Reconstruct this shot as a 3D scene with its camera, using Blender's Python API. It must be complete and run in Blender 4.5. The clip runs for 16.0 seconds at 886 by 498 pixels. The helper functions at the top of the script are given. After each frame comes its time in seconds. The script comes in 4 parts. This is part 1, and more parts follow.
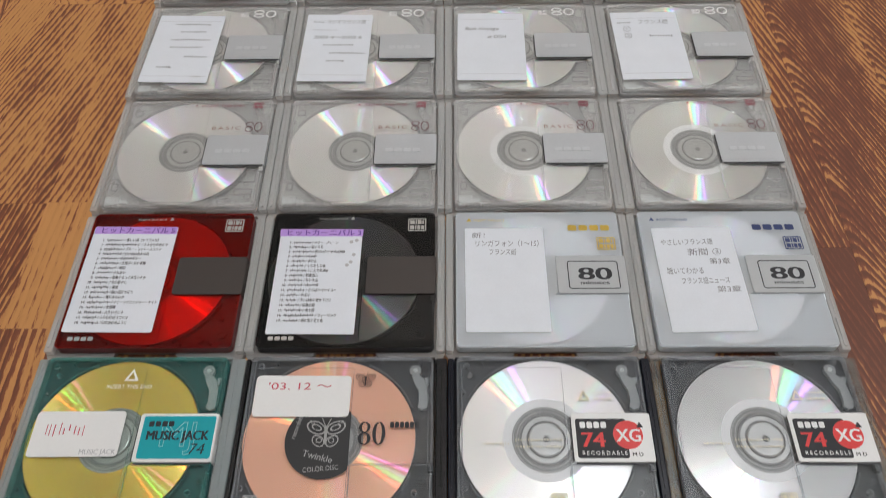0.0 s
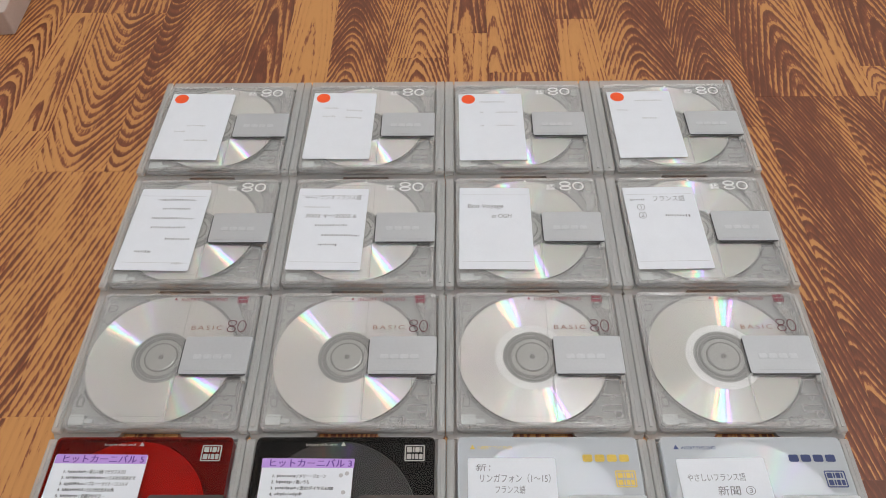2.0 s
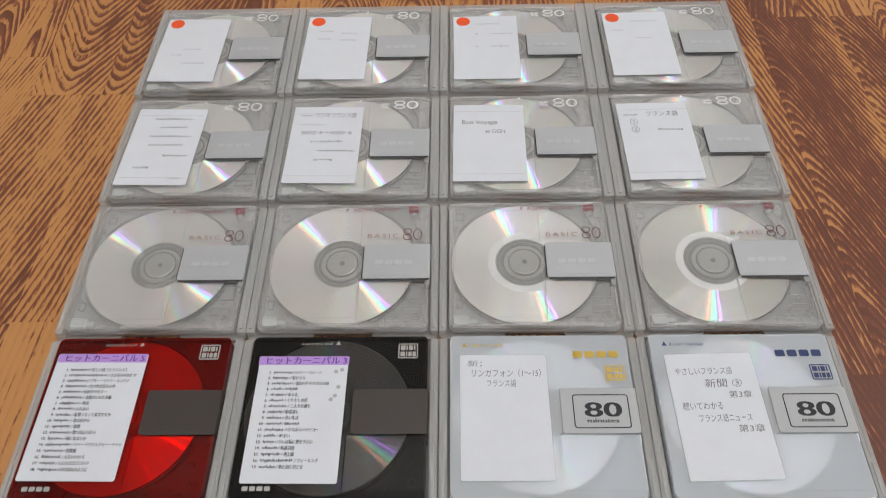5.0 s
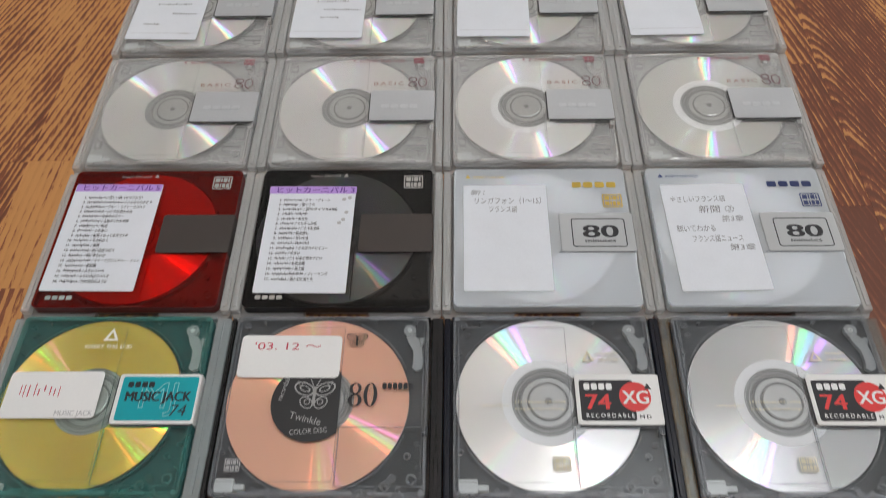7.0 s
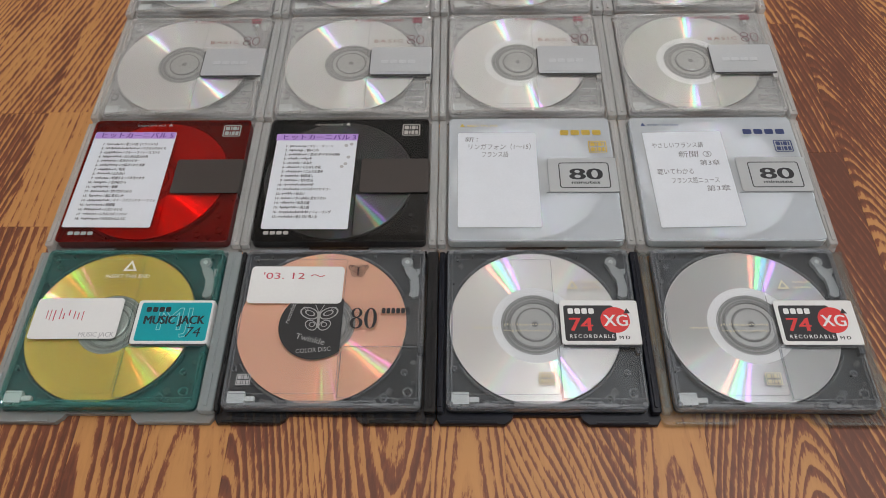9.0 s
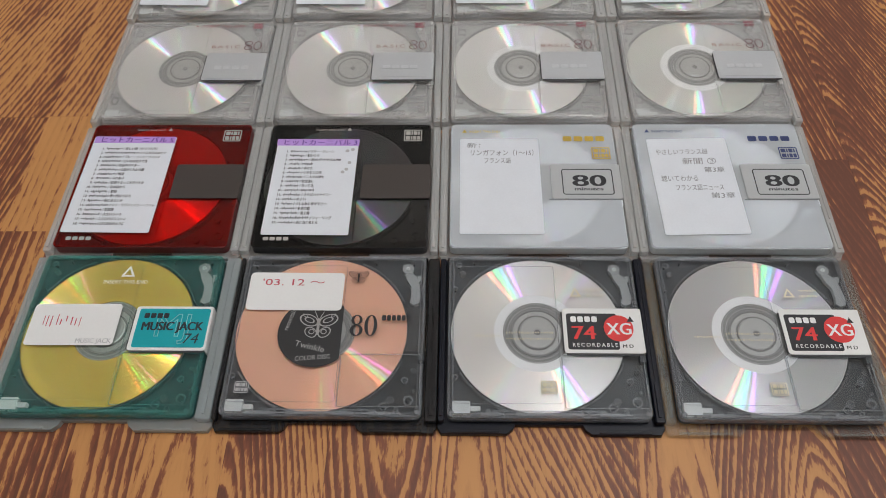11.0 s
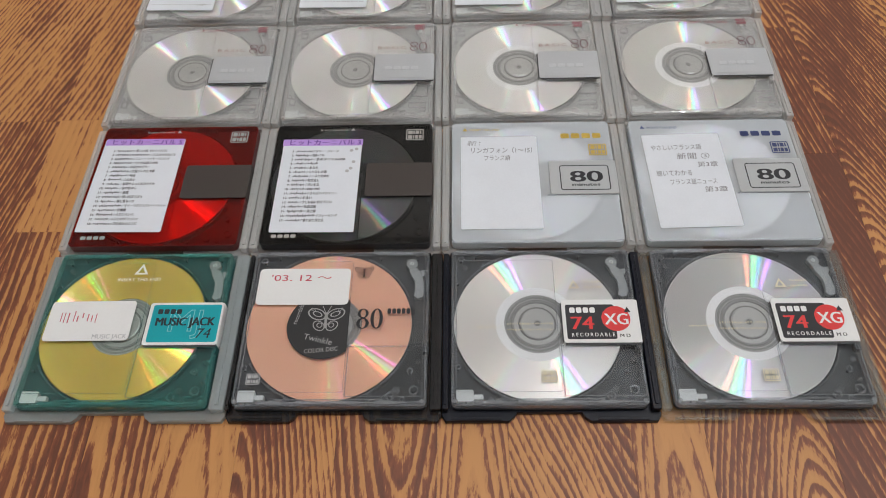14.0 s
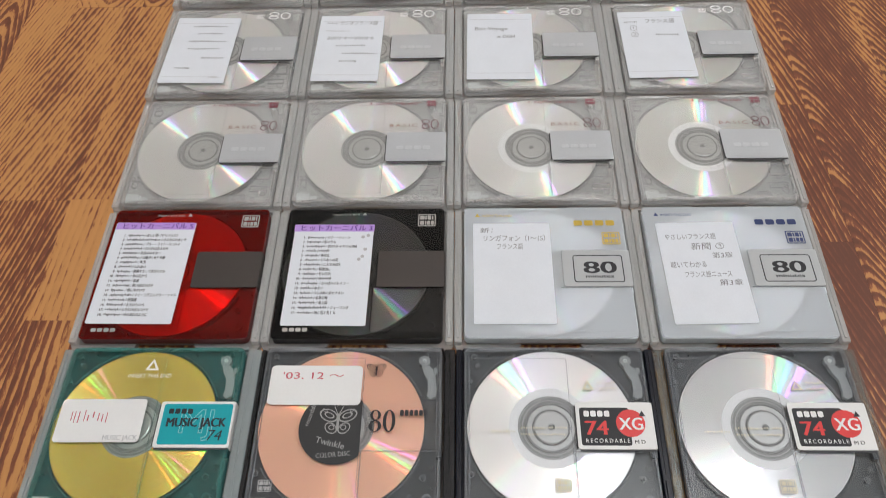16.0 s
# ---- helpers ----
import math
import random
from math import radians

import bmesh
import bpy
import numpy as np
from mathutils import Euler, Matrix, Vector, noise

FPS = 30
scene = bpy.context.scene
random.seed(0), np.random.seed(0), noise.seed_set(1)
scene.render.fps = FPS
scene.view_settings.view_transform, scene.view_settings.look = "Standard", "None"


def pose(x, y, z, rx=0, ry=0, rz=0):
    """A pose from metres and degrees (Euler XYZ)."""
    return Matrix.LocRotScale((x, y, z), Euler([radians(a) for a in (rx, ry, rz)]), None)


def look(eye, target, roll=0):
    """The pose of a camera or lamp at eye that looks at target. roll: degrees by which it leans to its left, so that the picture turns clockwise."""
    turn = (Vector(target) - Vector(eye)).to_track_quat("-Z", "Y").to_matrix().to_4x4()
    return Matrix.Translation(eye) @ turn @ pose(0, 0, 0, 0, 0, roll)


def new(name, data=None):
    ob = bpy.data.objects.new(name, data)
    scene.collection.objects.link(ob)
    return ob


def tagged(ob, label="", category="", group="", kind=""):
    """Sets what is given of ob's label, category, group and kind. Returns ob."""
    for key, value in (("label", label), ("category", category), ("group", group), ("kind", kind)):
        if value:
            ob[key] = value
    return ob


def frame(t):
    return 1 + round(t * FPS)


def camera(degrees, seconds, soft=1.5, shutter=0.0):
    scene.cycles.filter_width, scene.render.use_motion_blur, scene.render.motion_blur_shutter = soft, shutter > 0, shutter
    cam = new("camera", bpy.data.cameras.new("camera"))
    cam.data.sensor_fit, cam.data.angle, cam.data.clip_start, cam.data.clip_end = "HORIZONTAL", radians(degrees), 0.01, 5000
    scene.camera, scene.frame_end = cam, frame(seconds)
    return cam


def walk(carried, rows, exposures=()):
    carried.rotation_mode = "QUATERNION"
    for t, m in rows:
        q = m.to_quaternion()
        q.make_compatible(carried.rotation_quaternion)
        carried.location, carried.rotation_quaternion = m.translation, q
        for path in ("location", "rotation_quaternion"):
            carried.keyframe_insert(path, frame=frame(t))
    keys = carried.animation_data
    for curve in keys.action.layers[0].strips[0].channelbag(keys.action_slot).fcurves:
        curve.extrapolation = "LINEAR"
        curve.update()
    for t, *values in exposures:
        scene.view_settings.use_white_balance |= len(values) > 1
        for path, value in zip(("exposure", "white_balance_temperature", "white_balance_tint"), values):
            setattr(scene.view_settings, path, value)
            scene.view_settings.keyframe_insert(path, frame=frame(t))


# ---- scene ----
cam = camera(60.0, 16.0, soft=0.95, shutter=0.4)
PATH = [
    (0, (0.004, -0.073, 0.282), (-0.022, 1.068, -1.36), -1.3),
    (0.5, (0.005, -0.052, 0.288), (-0.022, 1.099, -1.347), -1.4),
    (1, (0.003, -0.031, 0.292), (-0.021, 1.154, -1.319), -1.3),
    (1.5, (0.002, -0.011, 0.298), (-0.023, 1.218, -1.28), -1.1),
    (2, (0.004, 0.002, 0.297), (-0.024, 1.258, -1.259), -1.2),
    (2.5, (0.004, 0.003, 0.294), (-0.026, 1.254, -1.266), -1.1),
    (3, (0.005, 0.003, 0.295), (-0.028, 1.234, -1.281), -1.0),
    (5.5, (0.01, -0.037, 0.279), (-0.036, 1.154, -1.327), -2.4),
    (6, (0.009, -0.052, 0.274), (-0.037, 1.131, -1.338), -2.3),
    (6.5, (0.012, -0.065, 0.264), (-0.041, 1.126, -1.342), -2.4),
    (7, (0.008, -0.077, 0.259), (-0.038, 1.058, -1.388), -2.1),
    (7.5, (0.011, -0.1, 0.259), (-0.039, 1.006, -1.407), -2.0),
    (8, (0.012, -0.108, 0.263), (-0.043, 1.006, -1.397), -2.2),
    (8.5, (0.013, -0.109, 0.263), (-0.046, 1.017, -1.388), -2.6),
    (9, (0.011, -0.108, 0.264), (-0.039, 1.014, -1.391), -2.2),
    (11.5, (0.011, -0.106, 0.261), (-0.044, 1.031, -1.383), -2.1),
    (12, (0.01, -0.111, 0.261), (-0.045, 0.998, -1.402), -2.2),
    (12.5, (0.008, -0.112, 0.263), (-0.05, 1.002, -1.396), -2.6),
    (13, (0.011, -0.114, 0.266), (-0.048, 1.006, -1.39), -2.9),
    (13.5, (0.012, -0.114, 0.267), (-0.045, 1.015, -1.383), -3.0),
    (14, (0.011, -0.113, 0.269), (-0.048, 1.019, -1.378), -3.0),
    (14.5, (0.012, -0.109, 0.274), (-0.051, 1.028, -1.37), -3.0),
    (15, (0.01, -0.103, 0.277), (-0.052, 1.037, -1.365), -2.9),
    (15.5, (0.009, -0.093, 0.281), (-0.056, 1.049, -1.36), -2.9),
    (16, (0.007, -0.08, 0.289), (-0.059, 1.058, -1.355), -3.0),
]
EXPOSURES = [(0, 0.05), (1, 0.14), (1.5, 0.2), (3, 0.22), (5.5, 0.08), (6.5, 0.05), (7.5, 0.0), (13, 0.0), (14, 0.09), (14.5, 0.1), (15.5, 0.13), (16, 0.2)]
walk(cam, [(t, look(eye, target, roll)) for t, eye, target, roll in PATH], EXPOSURES)

# ---- world and light ----
world = bpy.data.worlds.new("room_dim")
world.use_nodes = True
world.node_tree.nodes["Background"].inputs[0].default_value = (0.9, 0.95, 1.0, 1)
world.node_tree.nodes["Background"].inputs[1].default_value = 0.02
scene.world = world
scene.cycles.transparent_max_bounces = 32


def lamp(name, place, radius, watts, colour):
    data = bpy.data.lights.new(name, "POINT")
    data.shadow_soft_size, data.energy, data.color = radius, watts, colour
    ob = new(name, data)
    ob.location = place
    return ob


lamp("ceiling_lamp_glow", (0.62, 0.30, 2.15), 0.028, 33.0, (0.937, 0.955, 0.98))
lamp("spot_lamp_glow", (-0.34, 0.18, 2.20), 0.010, 6.0, (0.94, 0.96, 0.98))


# ---- materials ----
def material(name):
    m = bpy.data.materials.new(name)
    m.use_nodes = True
    m.node_tree.nodes.clear()
    return m, m.node_tree.nodes, m.node_tree.links


def node(nodes, kind, **sets):
    n = nodes.new(kind)
    for key, value in sets.items():
        n.inputs[key.replace("_", " ")].default_value = value
    return n


def finish(nodes, links, shader):
    out = nodes.new("ShaderNodeOutputMaterial")
    links.new(shader, out.inputs["Surface"])


def plain(name, colour, rough=0.5, metal=0.0, spot=0.08, scale=900.0, bump=0.02, spec=0.5):
    """A surface with slight mottling and fine relief."""
    m, nodes, links = material(name)
    geo = nodes.new("ShaderNodeNewGeometry")
    fine = node(nodes, "ShaderNodeTexNoise", Scale=scale, Detail=4.0)
    wide = node(nodes, "ShaderNodeTexNoise", Scale=scale / 14, Detail=3.0)
    links.new(geo.outputs["Position"], fine.inputs["Vector"])
    links.new(geo.outputs["Position"], wide.inputs["Vector"])
    add = nodes.new("ShaderNodeMath")
    add.operation = "ADD"
    links.new(fine.outputs["Fac"], add.inputs[0])
    links.new(wide.outputs["Fac"], add.inputs[1])
    ramp = nodes.new("ShaderNodeMapRange")
    ramp.inputs["From Min"].default_value, ramp.inputs["From Max"].default_value = 0.6, 1.4
    ramp.inputs["To Min"].default_value, ramp.inputs["To Max"].default_value = 1 - spot, 1 + spot
    links.new(add.outputs[0], ramp.inputs["Value"])
    mul = nodes.new("ShaderNodeVectorMath")
    mul.operation = "SCALE"
    mul.inputs[0].default_value = colour
    links.new(ramp.outputs[0], mul.inputs["Scale"])
    b = node(nodes, "ShaderNodeBsdfPrincipled", Roughness=rough, Metallic=metal)
    b.inputs["Specular IOR Level"].default_value = spec
    links.new(mul.outputs[0], b.inputs["Base Color"])
    if bump:
        bp = node(nodes, "ShaderNodeBump", Strength=bump * 10, Distance=0.0001)
        links.new(fine.outputs["Fac"], bp.inputs["Height"])
        links.new(bp.outputs[0], b.inputs["Normal"])
    finish(nodes, links, b.outputs[0])
    return m


def clear(name, tint, haze=0.0, haze_colour=(0.6, 0.6, 0.6), rough=0.05, ior=1.45):
    """Thin transparent plastic: tinted see-through, some milky haze, gloss by Fresnel."""
    m, nodes, links = material(name)
    see = node(nodes, "ShaderNodeBsdfTransparent", Color=(*tint, 1))
    milk = node(nodes, "ShaderNodeBsdfDiffuse", Color=(*haze_colour, 1))
    back = node(nodes, "ShaderNodeBsdfTranslucent", Color=(*haze_colour, 1))
    both = node(nodes, "ShaderNodeMixShader", Fac=0.2)
    links.new(milk.outputs[0], both.inputs[1])
    links.new(back.outputs[0], both.inputs[2])
    first = node(nodes, "ShaderNodeMixShader", Fac=haze)
    links.new(see.outputs[0], first.inputs[1])
    links.new(both.outputs[0], first.inputs[2])
    geo = nodes.new("ShaderNodeNewGeometry")
    wear = node(nodes, "ShaderNodeTexNoise", Scale=160.0, Detail=5.0)
    links.new(geo.outputs["Position"], wear.inputs["Vector"])
    rr = nodes.new("ShaderNodeMapRange")
    rr.inputs["To Min"].default_value, rr.inputs["To Max"].default_value = rough * 0.5, rough * 2.2
    links.new(wear.outputs["Fac"], rr.inputs["Value"])
    shine = node(nodes, "ShaderNodeBsdfGlossy", Color=(1, 1, 1, 1))
    links.new(rr.outputs[0], shine.inputs["Roughness"])
    bp = node(nodes, "ShaderNodeBump", Strength=0.15, Distance=0.0002)
    links.new(wear.outputs["Fac"], bp.inputs["Height"])
    links.new(bp.outputs[0], shine.inputs["Normal"])
    lw = node(nodes, "ShaderNodeLayerWeight", Blend=0.5)
    p5 = nodes.new("ShaderNodeMath")
    p5.operation = "POWER"
    p5.inputs[1].default_value = 5.0
    links.new(lw.outputs["Facing"], p5.inputs[0])
    fr = nodes.new("ShaderNodeMath")
    fr.operation = "MULTIPLY_ADD"
    fr.inputs[1].default_value, fr.inputs[2].default_value = 0.96, ((ior - 1) / (ior + 1)) ** 2
    links.new(p5.outputs[0], fr.inputs[0])
    mix = nodes.new("ShaderNodeMixShader")
    links.new(fr.outputs[0], mix.inputs[0])
    links.new(first.outputs[0], mix.inputs[1])
    links.new(shine.outputs[0], mix.inputs[2])
    finish(nodes, links, mix.outputs[0])
    return m


def disc_face(name, colour, rough=0.28, rainbow=0.13, spread=0.018, matte=0.0):
    """Grooved disc: a soft mirror plus four coloured lobes, turned slightly round the disc."""
    m, nodes, links = material(name)
    tan = nodes.new("ShaderNodeTangent")
    tan.direction_type, tan.axis = "RADIAL", "Z"
    geo = nodes.new("ShaderNodeNewGeometry")
    coord = nodes.new("ShaderNodeTexCoord")
    tone = node(nodes, "ShaderNodeTexNoise", Scale=60.0, Detail=3.0)
    links.new(coord.outputs["Object"], tone.inputs["Vector"])
    tr = nodes.new("ShaderNodeMapRange")
    tr.inputs["To Min"].default_value, tr.inputs["To Max"].default_value = 0.9, 1.08
    links.new(tone.outputs["Fac"], tr.inputs["Value"])
    col = nodes.new("ShaderNodeVectorMath")
    col.operation = "SCALE"
    col.inputs[0].default_value = colour
    links.new(tr.outputs[0], col.inputs["Scale"])
    base = node(nodes, "ShaderNodeBsdfAnisotropic", Roughness=rough, Anisotropy=0.15)
    links.new(col.outputs[0], base.inputs["Color"])
    links.new(tan.outputs[0], base.inputs["Tangent"])
    total = base.outputs[0]
    if matte:
        dif = nodes.new("ShaderNodeBsdfDiffuse")
        links.new(col.outputs[0], dif.inputs["Color"])
        mx = node(nodes, "ShaderNodeMixShader", Fac=matte)
        links.new(total, mx.inputs[1])
        links.new(dif.outputs[0], mx.inputs[2])
        total = mx.outputs[0]
    hues = ((-1.7, (0.52, 0.10, 1.0)), (-0.4, (0.0, 0.34, 0.55)), (0.4, (0.05, 1.0, 0.22)), (1.6, (1.0, 0.22, 0.10)))
    cross = nodes.new("ShaderNodeVectorMath")
    cross.operation = "CROSS_PRODUCT"
    links.new(tan.outputs[0], cross.inputs[0])
    links.new(geo.outputs["Normal"], cross.inputs[1])

    def plus(a, b, k):
        x = nodes.new("ShaderNodeVectorMath")
        x.operation = "MULTIPLY_ADD"
        x.inputs[1].default_value = (k, k, k)
        links.new(b, x.inputs[0])
        links.new(a, x.inputs[2])
        return x.outputs[0]

    for k, hue in hues:
        for lean in (-0.29, 0.29):
            way = plus(plus(geo.outputs["Normal"], tan.outputs[0], k * spread), cross.outputs[0], lean)
            nn = nodes.new("ShaderNodeVectorMath")
            nn.operation = "NORMALIZE"
            links.new(way, nn.inputs[0])
            lobe = node(nodes, "ShaderNodeBsdfAnisotropic", Roughness=0.20, Anisotropy=0.96, Color=(*[c * rainbow * q for c, q in zip(hue, [max(0.1, v) for v in colour])], 1))
            lobe.distribution = "BECKMANN"
            links.new(tan.outputs[0], lobe.inputs["Tangent"])
            links.new(nn.outputs[0], lobe.inputs["Normal"])
            both = nodes.new("ShaderNodeAddShader")
            links.new(total, both.inputs[0])
            links.new(lobe.outputs[0], both.inputs[1])
            total = both.outputs[0]
    finish(nodes, links, total)
    return m


def wood_print(name):
    """Printed oak planks: tan ground with red-brown rings; each plank takes its own cut of the figure."""
    m, nodes, links = material(name)

    def maths(op, a, b=None, c=None):
        n = nodes.new("ShaderNodeMath")
        n.operation = op
        for k, v in enumerate((a, b, c)):
            if v is None:
                continue
            if isinstance(v, (int, float)):
                n.inputs[k].default_value = v
            else:
                links.new(v, n.inputs[k])
        return n.outputs[0]

    def ranged(v, lo, hi, f0=0.0, f1=1.0):
        n = nodes.new("ShaderNodeMapRange")
        n.inputs["From Min"].default_value, n.inputs["From Max"].default_value = f0, f1
        n.inputs["To Min"].default_value, n.inputs["To Max"].default_value = lo, hi
        links.new(v, n.inputs["Value"])
        return n.outputs[0]

    info = nodes.new("ShaderNodeObjectInfo")
    coord = nodes.new("ShaderNodeTexCoord")
    rand = nodes.new("ShaderNodeTexWhiteNoise")
    rand.noise_dimensions = "1D"
    links.new(info.outputs["Random"], rand.inputs["W"])
    three = nodes.new("ShaderNodeSeparateXYZ")
    links.new(rand.outputs["Color"], three.inputs[0])
    r3 = three.outputs[2]
    cut = nodes.new("ShaderNodeSeparateXYZ")
    links.new(info.outputs["Color"], cut.inputs[0])
    tone, r2, r1 = cut.outputs[0], cut.outputs[1], cut.outputs[2]
    shift = nodes.new("ShaderNodeVectorMath")
    shift.operation = "MULTIPLY_ADD"
    shift.inputs[1].default_value = (7.3, 11.1, 5.7)
    links.new(rand.outputs["Color"], shift.inputs[0])
    links.new(coord.outputs["Object"], shift.inputs[2])

    def streaks(sx, sy, detail=2.0, rough=0.5):
        mp = nodes.new("ShaderNodeMapping")
        mp.inputs["Scale"].default_value = (sx, sy, 1.0)
        links.new(shift.outputs[0], mp.inputs["Vector"])
        t = node(nodes, "ShaderNodeTexNoise", Scale=1.0, Detail=detail, Roughness=rough)
        links.new(mp.outputs[0], t.inputs["Vector"])
        return t.outputs["Fac"]

    warp = streaks(9.0, 1.6, 1.0)
    wob = streaks(60.0, 10.0, 3.0)
    broad = streaks(26.0, 4.0, 2.0)
    patch = streaks(70.0, 30.0, 3.0, 0.6)
    xy = nodes.new("ShaderNodeSeparateXYZ")
    links.new(coord.outputs["Object"], xy.inputs[0])
    u = maths("SUBTRACT", xy.outputs[0], ranged(r1, -0.03, 0.03))
    bow = maths("SQRT", maths("MULTIPLY_ADD", u, u, 0.00003))
    steep = ranged(r2, -0.6, 0.6)
    f = maths("MULTIPLY_ADD", xy.outputs[1], steep, bow)
    f = maths("MULTIPLY_ADD", ranged(warp, -1, 1), 0.018, f)
    f = maths("MULTIPLY_ADD", ranged(wob, -1, 1), 0.0024, f)

    def grain(across, along, detail, rough):
        """Noise drawn out along the growth rings."""
        v = nodes.new("ShaderNodeCombineXYZ")
        links.new(maths("MULTIPLY", f, across), v.inputs[0])
        links.new(maths("MULTIPLY", xy.outputs[1], along), v.inputs[1])
        links.new(maths("MULTIPLY", r3, 40.0), v.inputs[2])
        t = node(nodes, "ShaderNodeTexNoise", Scale=1.0, Detail=detail, Roughness=rough)
        links.new(v.outputs[0], t.inputs["Vector"])
        return t.outputs["Fac"]

    thick = grain(420.0, 34.0, 3.0, 0.6)
    fleck = streaks(900.0, 150.0, 3.0, 0.65)
    turn = maths("FRACT", maths("MULTIPLY", f, ranged(r3, 260.0, 460.0)))
    rise = ranged(turn, 0.0, 1.0, 0.12, 0.72)
    fall = ranged(turn, 1.0, 0.0, 0.86, 1.0)
    level = maths("MULTIPLY", rise, fall)
    level = maths("ADD", level, maths("MULTIPLY", ranged(thick, -1, 1), 1.1))
    level = maths("ADD", level, maths("MULTIPLY", ranged(fleck, -1, 1), 1.0))
    level = maths("ADD", level, maths("MULTIPLY", ranged(broad, -1, 1), 1.3))
    level = maths("ADD", level, maths("MULTIPLY", ranged(patch, -1, 1), 0.5))
    level = maths("ADD", level, ranged(tone, -0.6, 0.6))
    ramp = nodes.new("ShaderNodeValToRGB")
    ramp.color_ramp.elements[0].position, ramp.color_ramp.elements[0].color = 0.0, (0.57, 0.268, 0.088, 1)
    ramp.color_ramp.elements[1].position, ramp.color_ramp.elements[1].color = 1.0, (0.135, 0.040, 0.019, 1)
    for p, c in ((0.42, (0.51, 0.230, 0.074, 1)), (0.50, (0.345, 0.130, 0.045, 1)), (0.58, (0.225, 0.066, 0.027, 1))):
        e = ramp.color_ramp.elements.new(p)
        e.color = c
    links.new(ranged(level, 0.0, 1.0, -0.35, 1.35), ramp.inputs[0])
    b = node(nodes, "ShaderNodeBsdfPrincipled", Roughness=0.5)
    links.new(ramp.outputs[0], b.inputs["Base Color"])
    bp = node(nodes, "ShaderNodeBump", Strength=0.2, Distance=0.0002)
    links.new(fleck, bp.inputs["Height"])
    links.new(bp.outputs[0], b.inputs["Normal"])
    finish(nodes, links, b.outputs[0])
    return m


WOOD = wood_print("printed_oak_vinyl")
WALL = plain("off_white_bounce_wall", (0.74, 0.73, 0.70), 0.8, scale=400)
CEIL = plain("white_ceiling_board", (0.80, 0.80, 0.78), 0.85, scale=300)
JOINT = plain("dark_joint", (0.10, 0.05, 0.03), 0.7)
PAPER = plain("white_paper", (0.755, 0.785, 0.845), 0.7, spot=0.03, scale=1500)
TAPE = plain("glossy_white_label", (0.82, 0.82, 0.82), 0.35, spot=0.02)
INK = plain("black_ink", (0.02, 0.02, 0.025), 0.6, bump=0)
LIST_INK = plain("dark_grey_print", (0.05, 0.05, 0.06), 0.7, bump=0)
PENCIL = plain("grey_pencil", (0.17, 0.17, 0.19), 0.7, bump=0)
FAINT = plain("faint_grey_print", (0.48, 0.48, 0.50), 0.7, bump=0)
RED_INK = plain("red_ballpoint", (0.50, 0.05, 0.09), 0.6, bump=0)
RED_DOT = plain("orange_red_sticker", (0.95, 0.105, 0.02), 0.5, bump=0)
LILAC = plain("lilac_print", (0.50, 0.30, 0.74), 0.6, spot=0.03)
VIOLET = plain("violet_ink", (0.12, 0.04, 0.30), 0.6, bump=0)
SILVER_INK = plain("silver_print", (0.46, 0.44, 0.42), 0.4, bump=0)
DIM_SILVER = plain("dim_silver_print", (0.38, 0.38, 0.38), 0.4, bump=0)
WHITE_INK = plain("white_print", (0.82, 0.82, 0.82), 0.5, bump=0)
GOLD_INK = plain("gold_print", (0.58, 0.40, 0.07), 0.35, metal=0.3, bump=0)
PALE_GOLD = plain("pale_gold_print", (0.66, 0.61, 0.44), 0.4, bump=0)
NAVY_INK = plain("navy_print", (0.02, 0.035, 0.13), 0.5, bump=0)
MAROON_INK = plain("maroon_print", (0.26, 0.05, 0.075), 0.5, bump=0)
DEEP_MAROON = plain("deep_maroon_print", (0.11, 0.018, 0.03), 0.5, bump=0)
TAN_INK = plain("dull_tan_print", (0.29, 0.155, 0.12), 0.5, bump=0)
RED_INK2 = plain("bright_red_print", (0.72, 0.03, 0.03), 0.4, bump=0)
CYAN_INK = plain("turquoise_print", (0.0, 0.36, 0.42), 0.35, spot=0.03, bump=0)
PALE_CYAN = plain("pale_turquoise_print", (0.30, 0.62, 0.66), 0.4, bump=0)
SHUT_GREY = plain("satin_grey_shutter", (0.55, 0.57, 0.60), 0.34, metal=0.35, spot=0.04)
# Shutter grey made lighter: the light caught by the embossing, as colour.
SHUT_EMB = plain("highlit_embossed_blocks", (0.61, 0.63, 0.66), 0.3, metal=0.3, bump=0)
SHUT_BROWN = plain("brown_black_shutter", (0.050, 0.040, 0.036), 0.45, spot=0.05)
SHUT_WHITE = plain("pale_grey_shutter", (0.47, 0.485, 0.50), 0.4, spot=0.03)
SHUT_LITE = plain("glossy_white_shutter", (0.80, 0.80, 0.80), 0.35, spot=0.02)
PART_WHITE = plain("milky_white_lever", (0.62, 0.66, 0.66), 0.45)
HUB = plain("brushed_hub_plate", (0.52, 0.53, 0.52), 0.3, metal=0.5)
HUB_DARK = plain("hub_hole", (0.24, 0.24, 0.235), 0.5)
HUB_RING = plain("grey_disc_core", (0.28, 0.285, 0.28), 0.3)
# White colour standing in for the bright reflection in the disc's mirror band.
BAND = plain("painted_bright_band", (0.93, 0.94, 0.94), 0.22, spot=0.02)
EDGE = plain("bright_disc_edge", (0.80, 0.80, 0.78), 0.25, metal=0.15, bump=0)
# Dark colour for the shade in the gap beside the shutter.
SLOT = plain("painted_slot_shade", (0.05, 0.05, 0.055), 0.6, bump=0)
BLACK_PRINT = plain("black_disc_label", (0.02, 0.02, 0.022), 0.45)

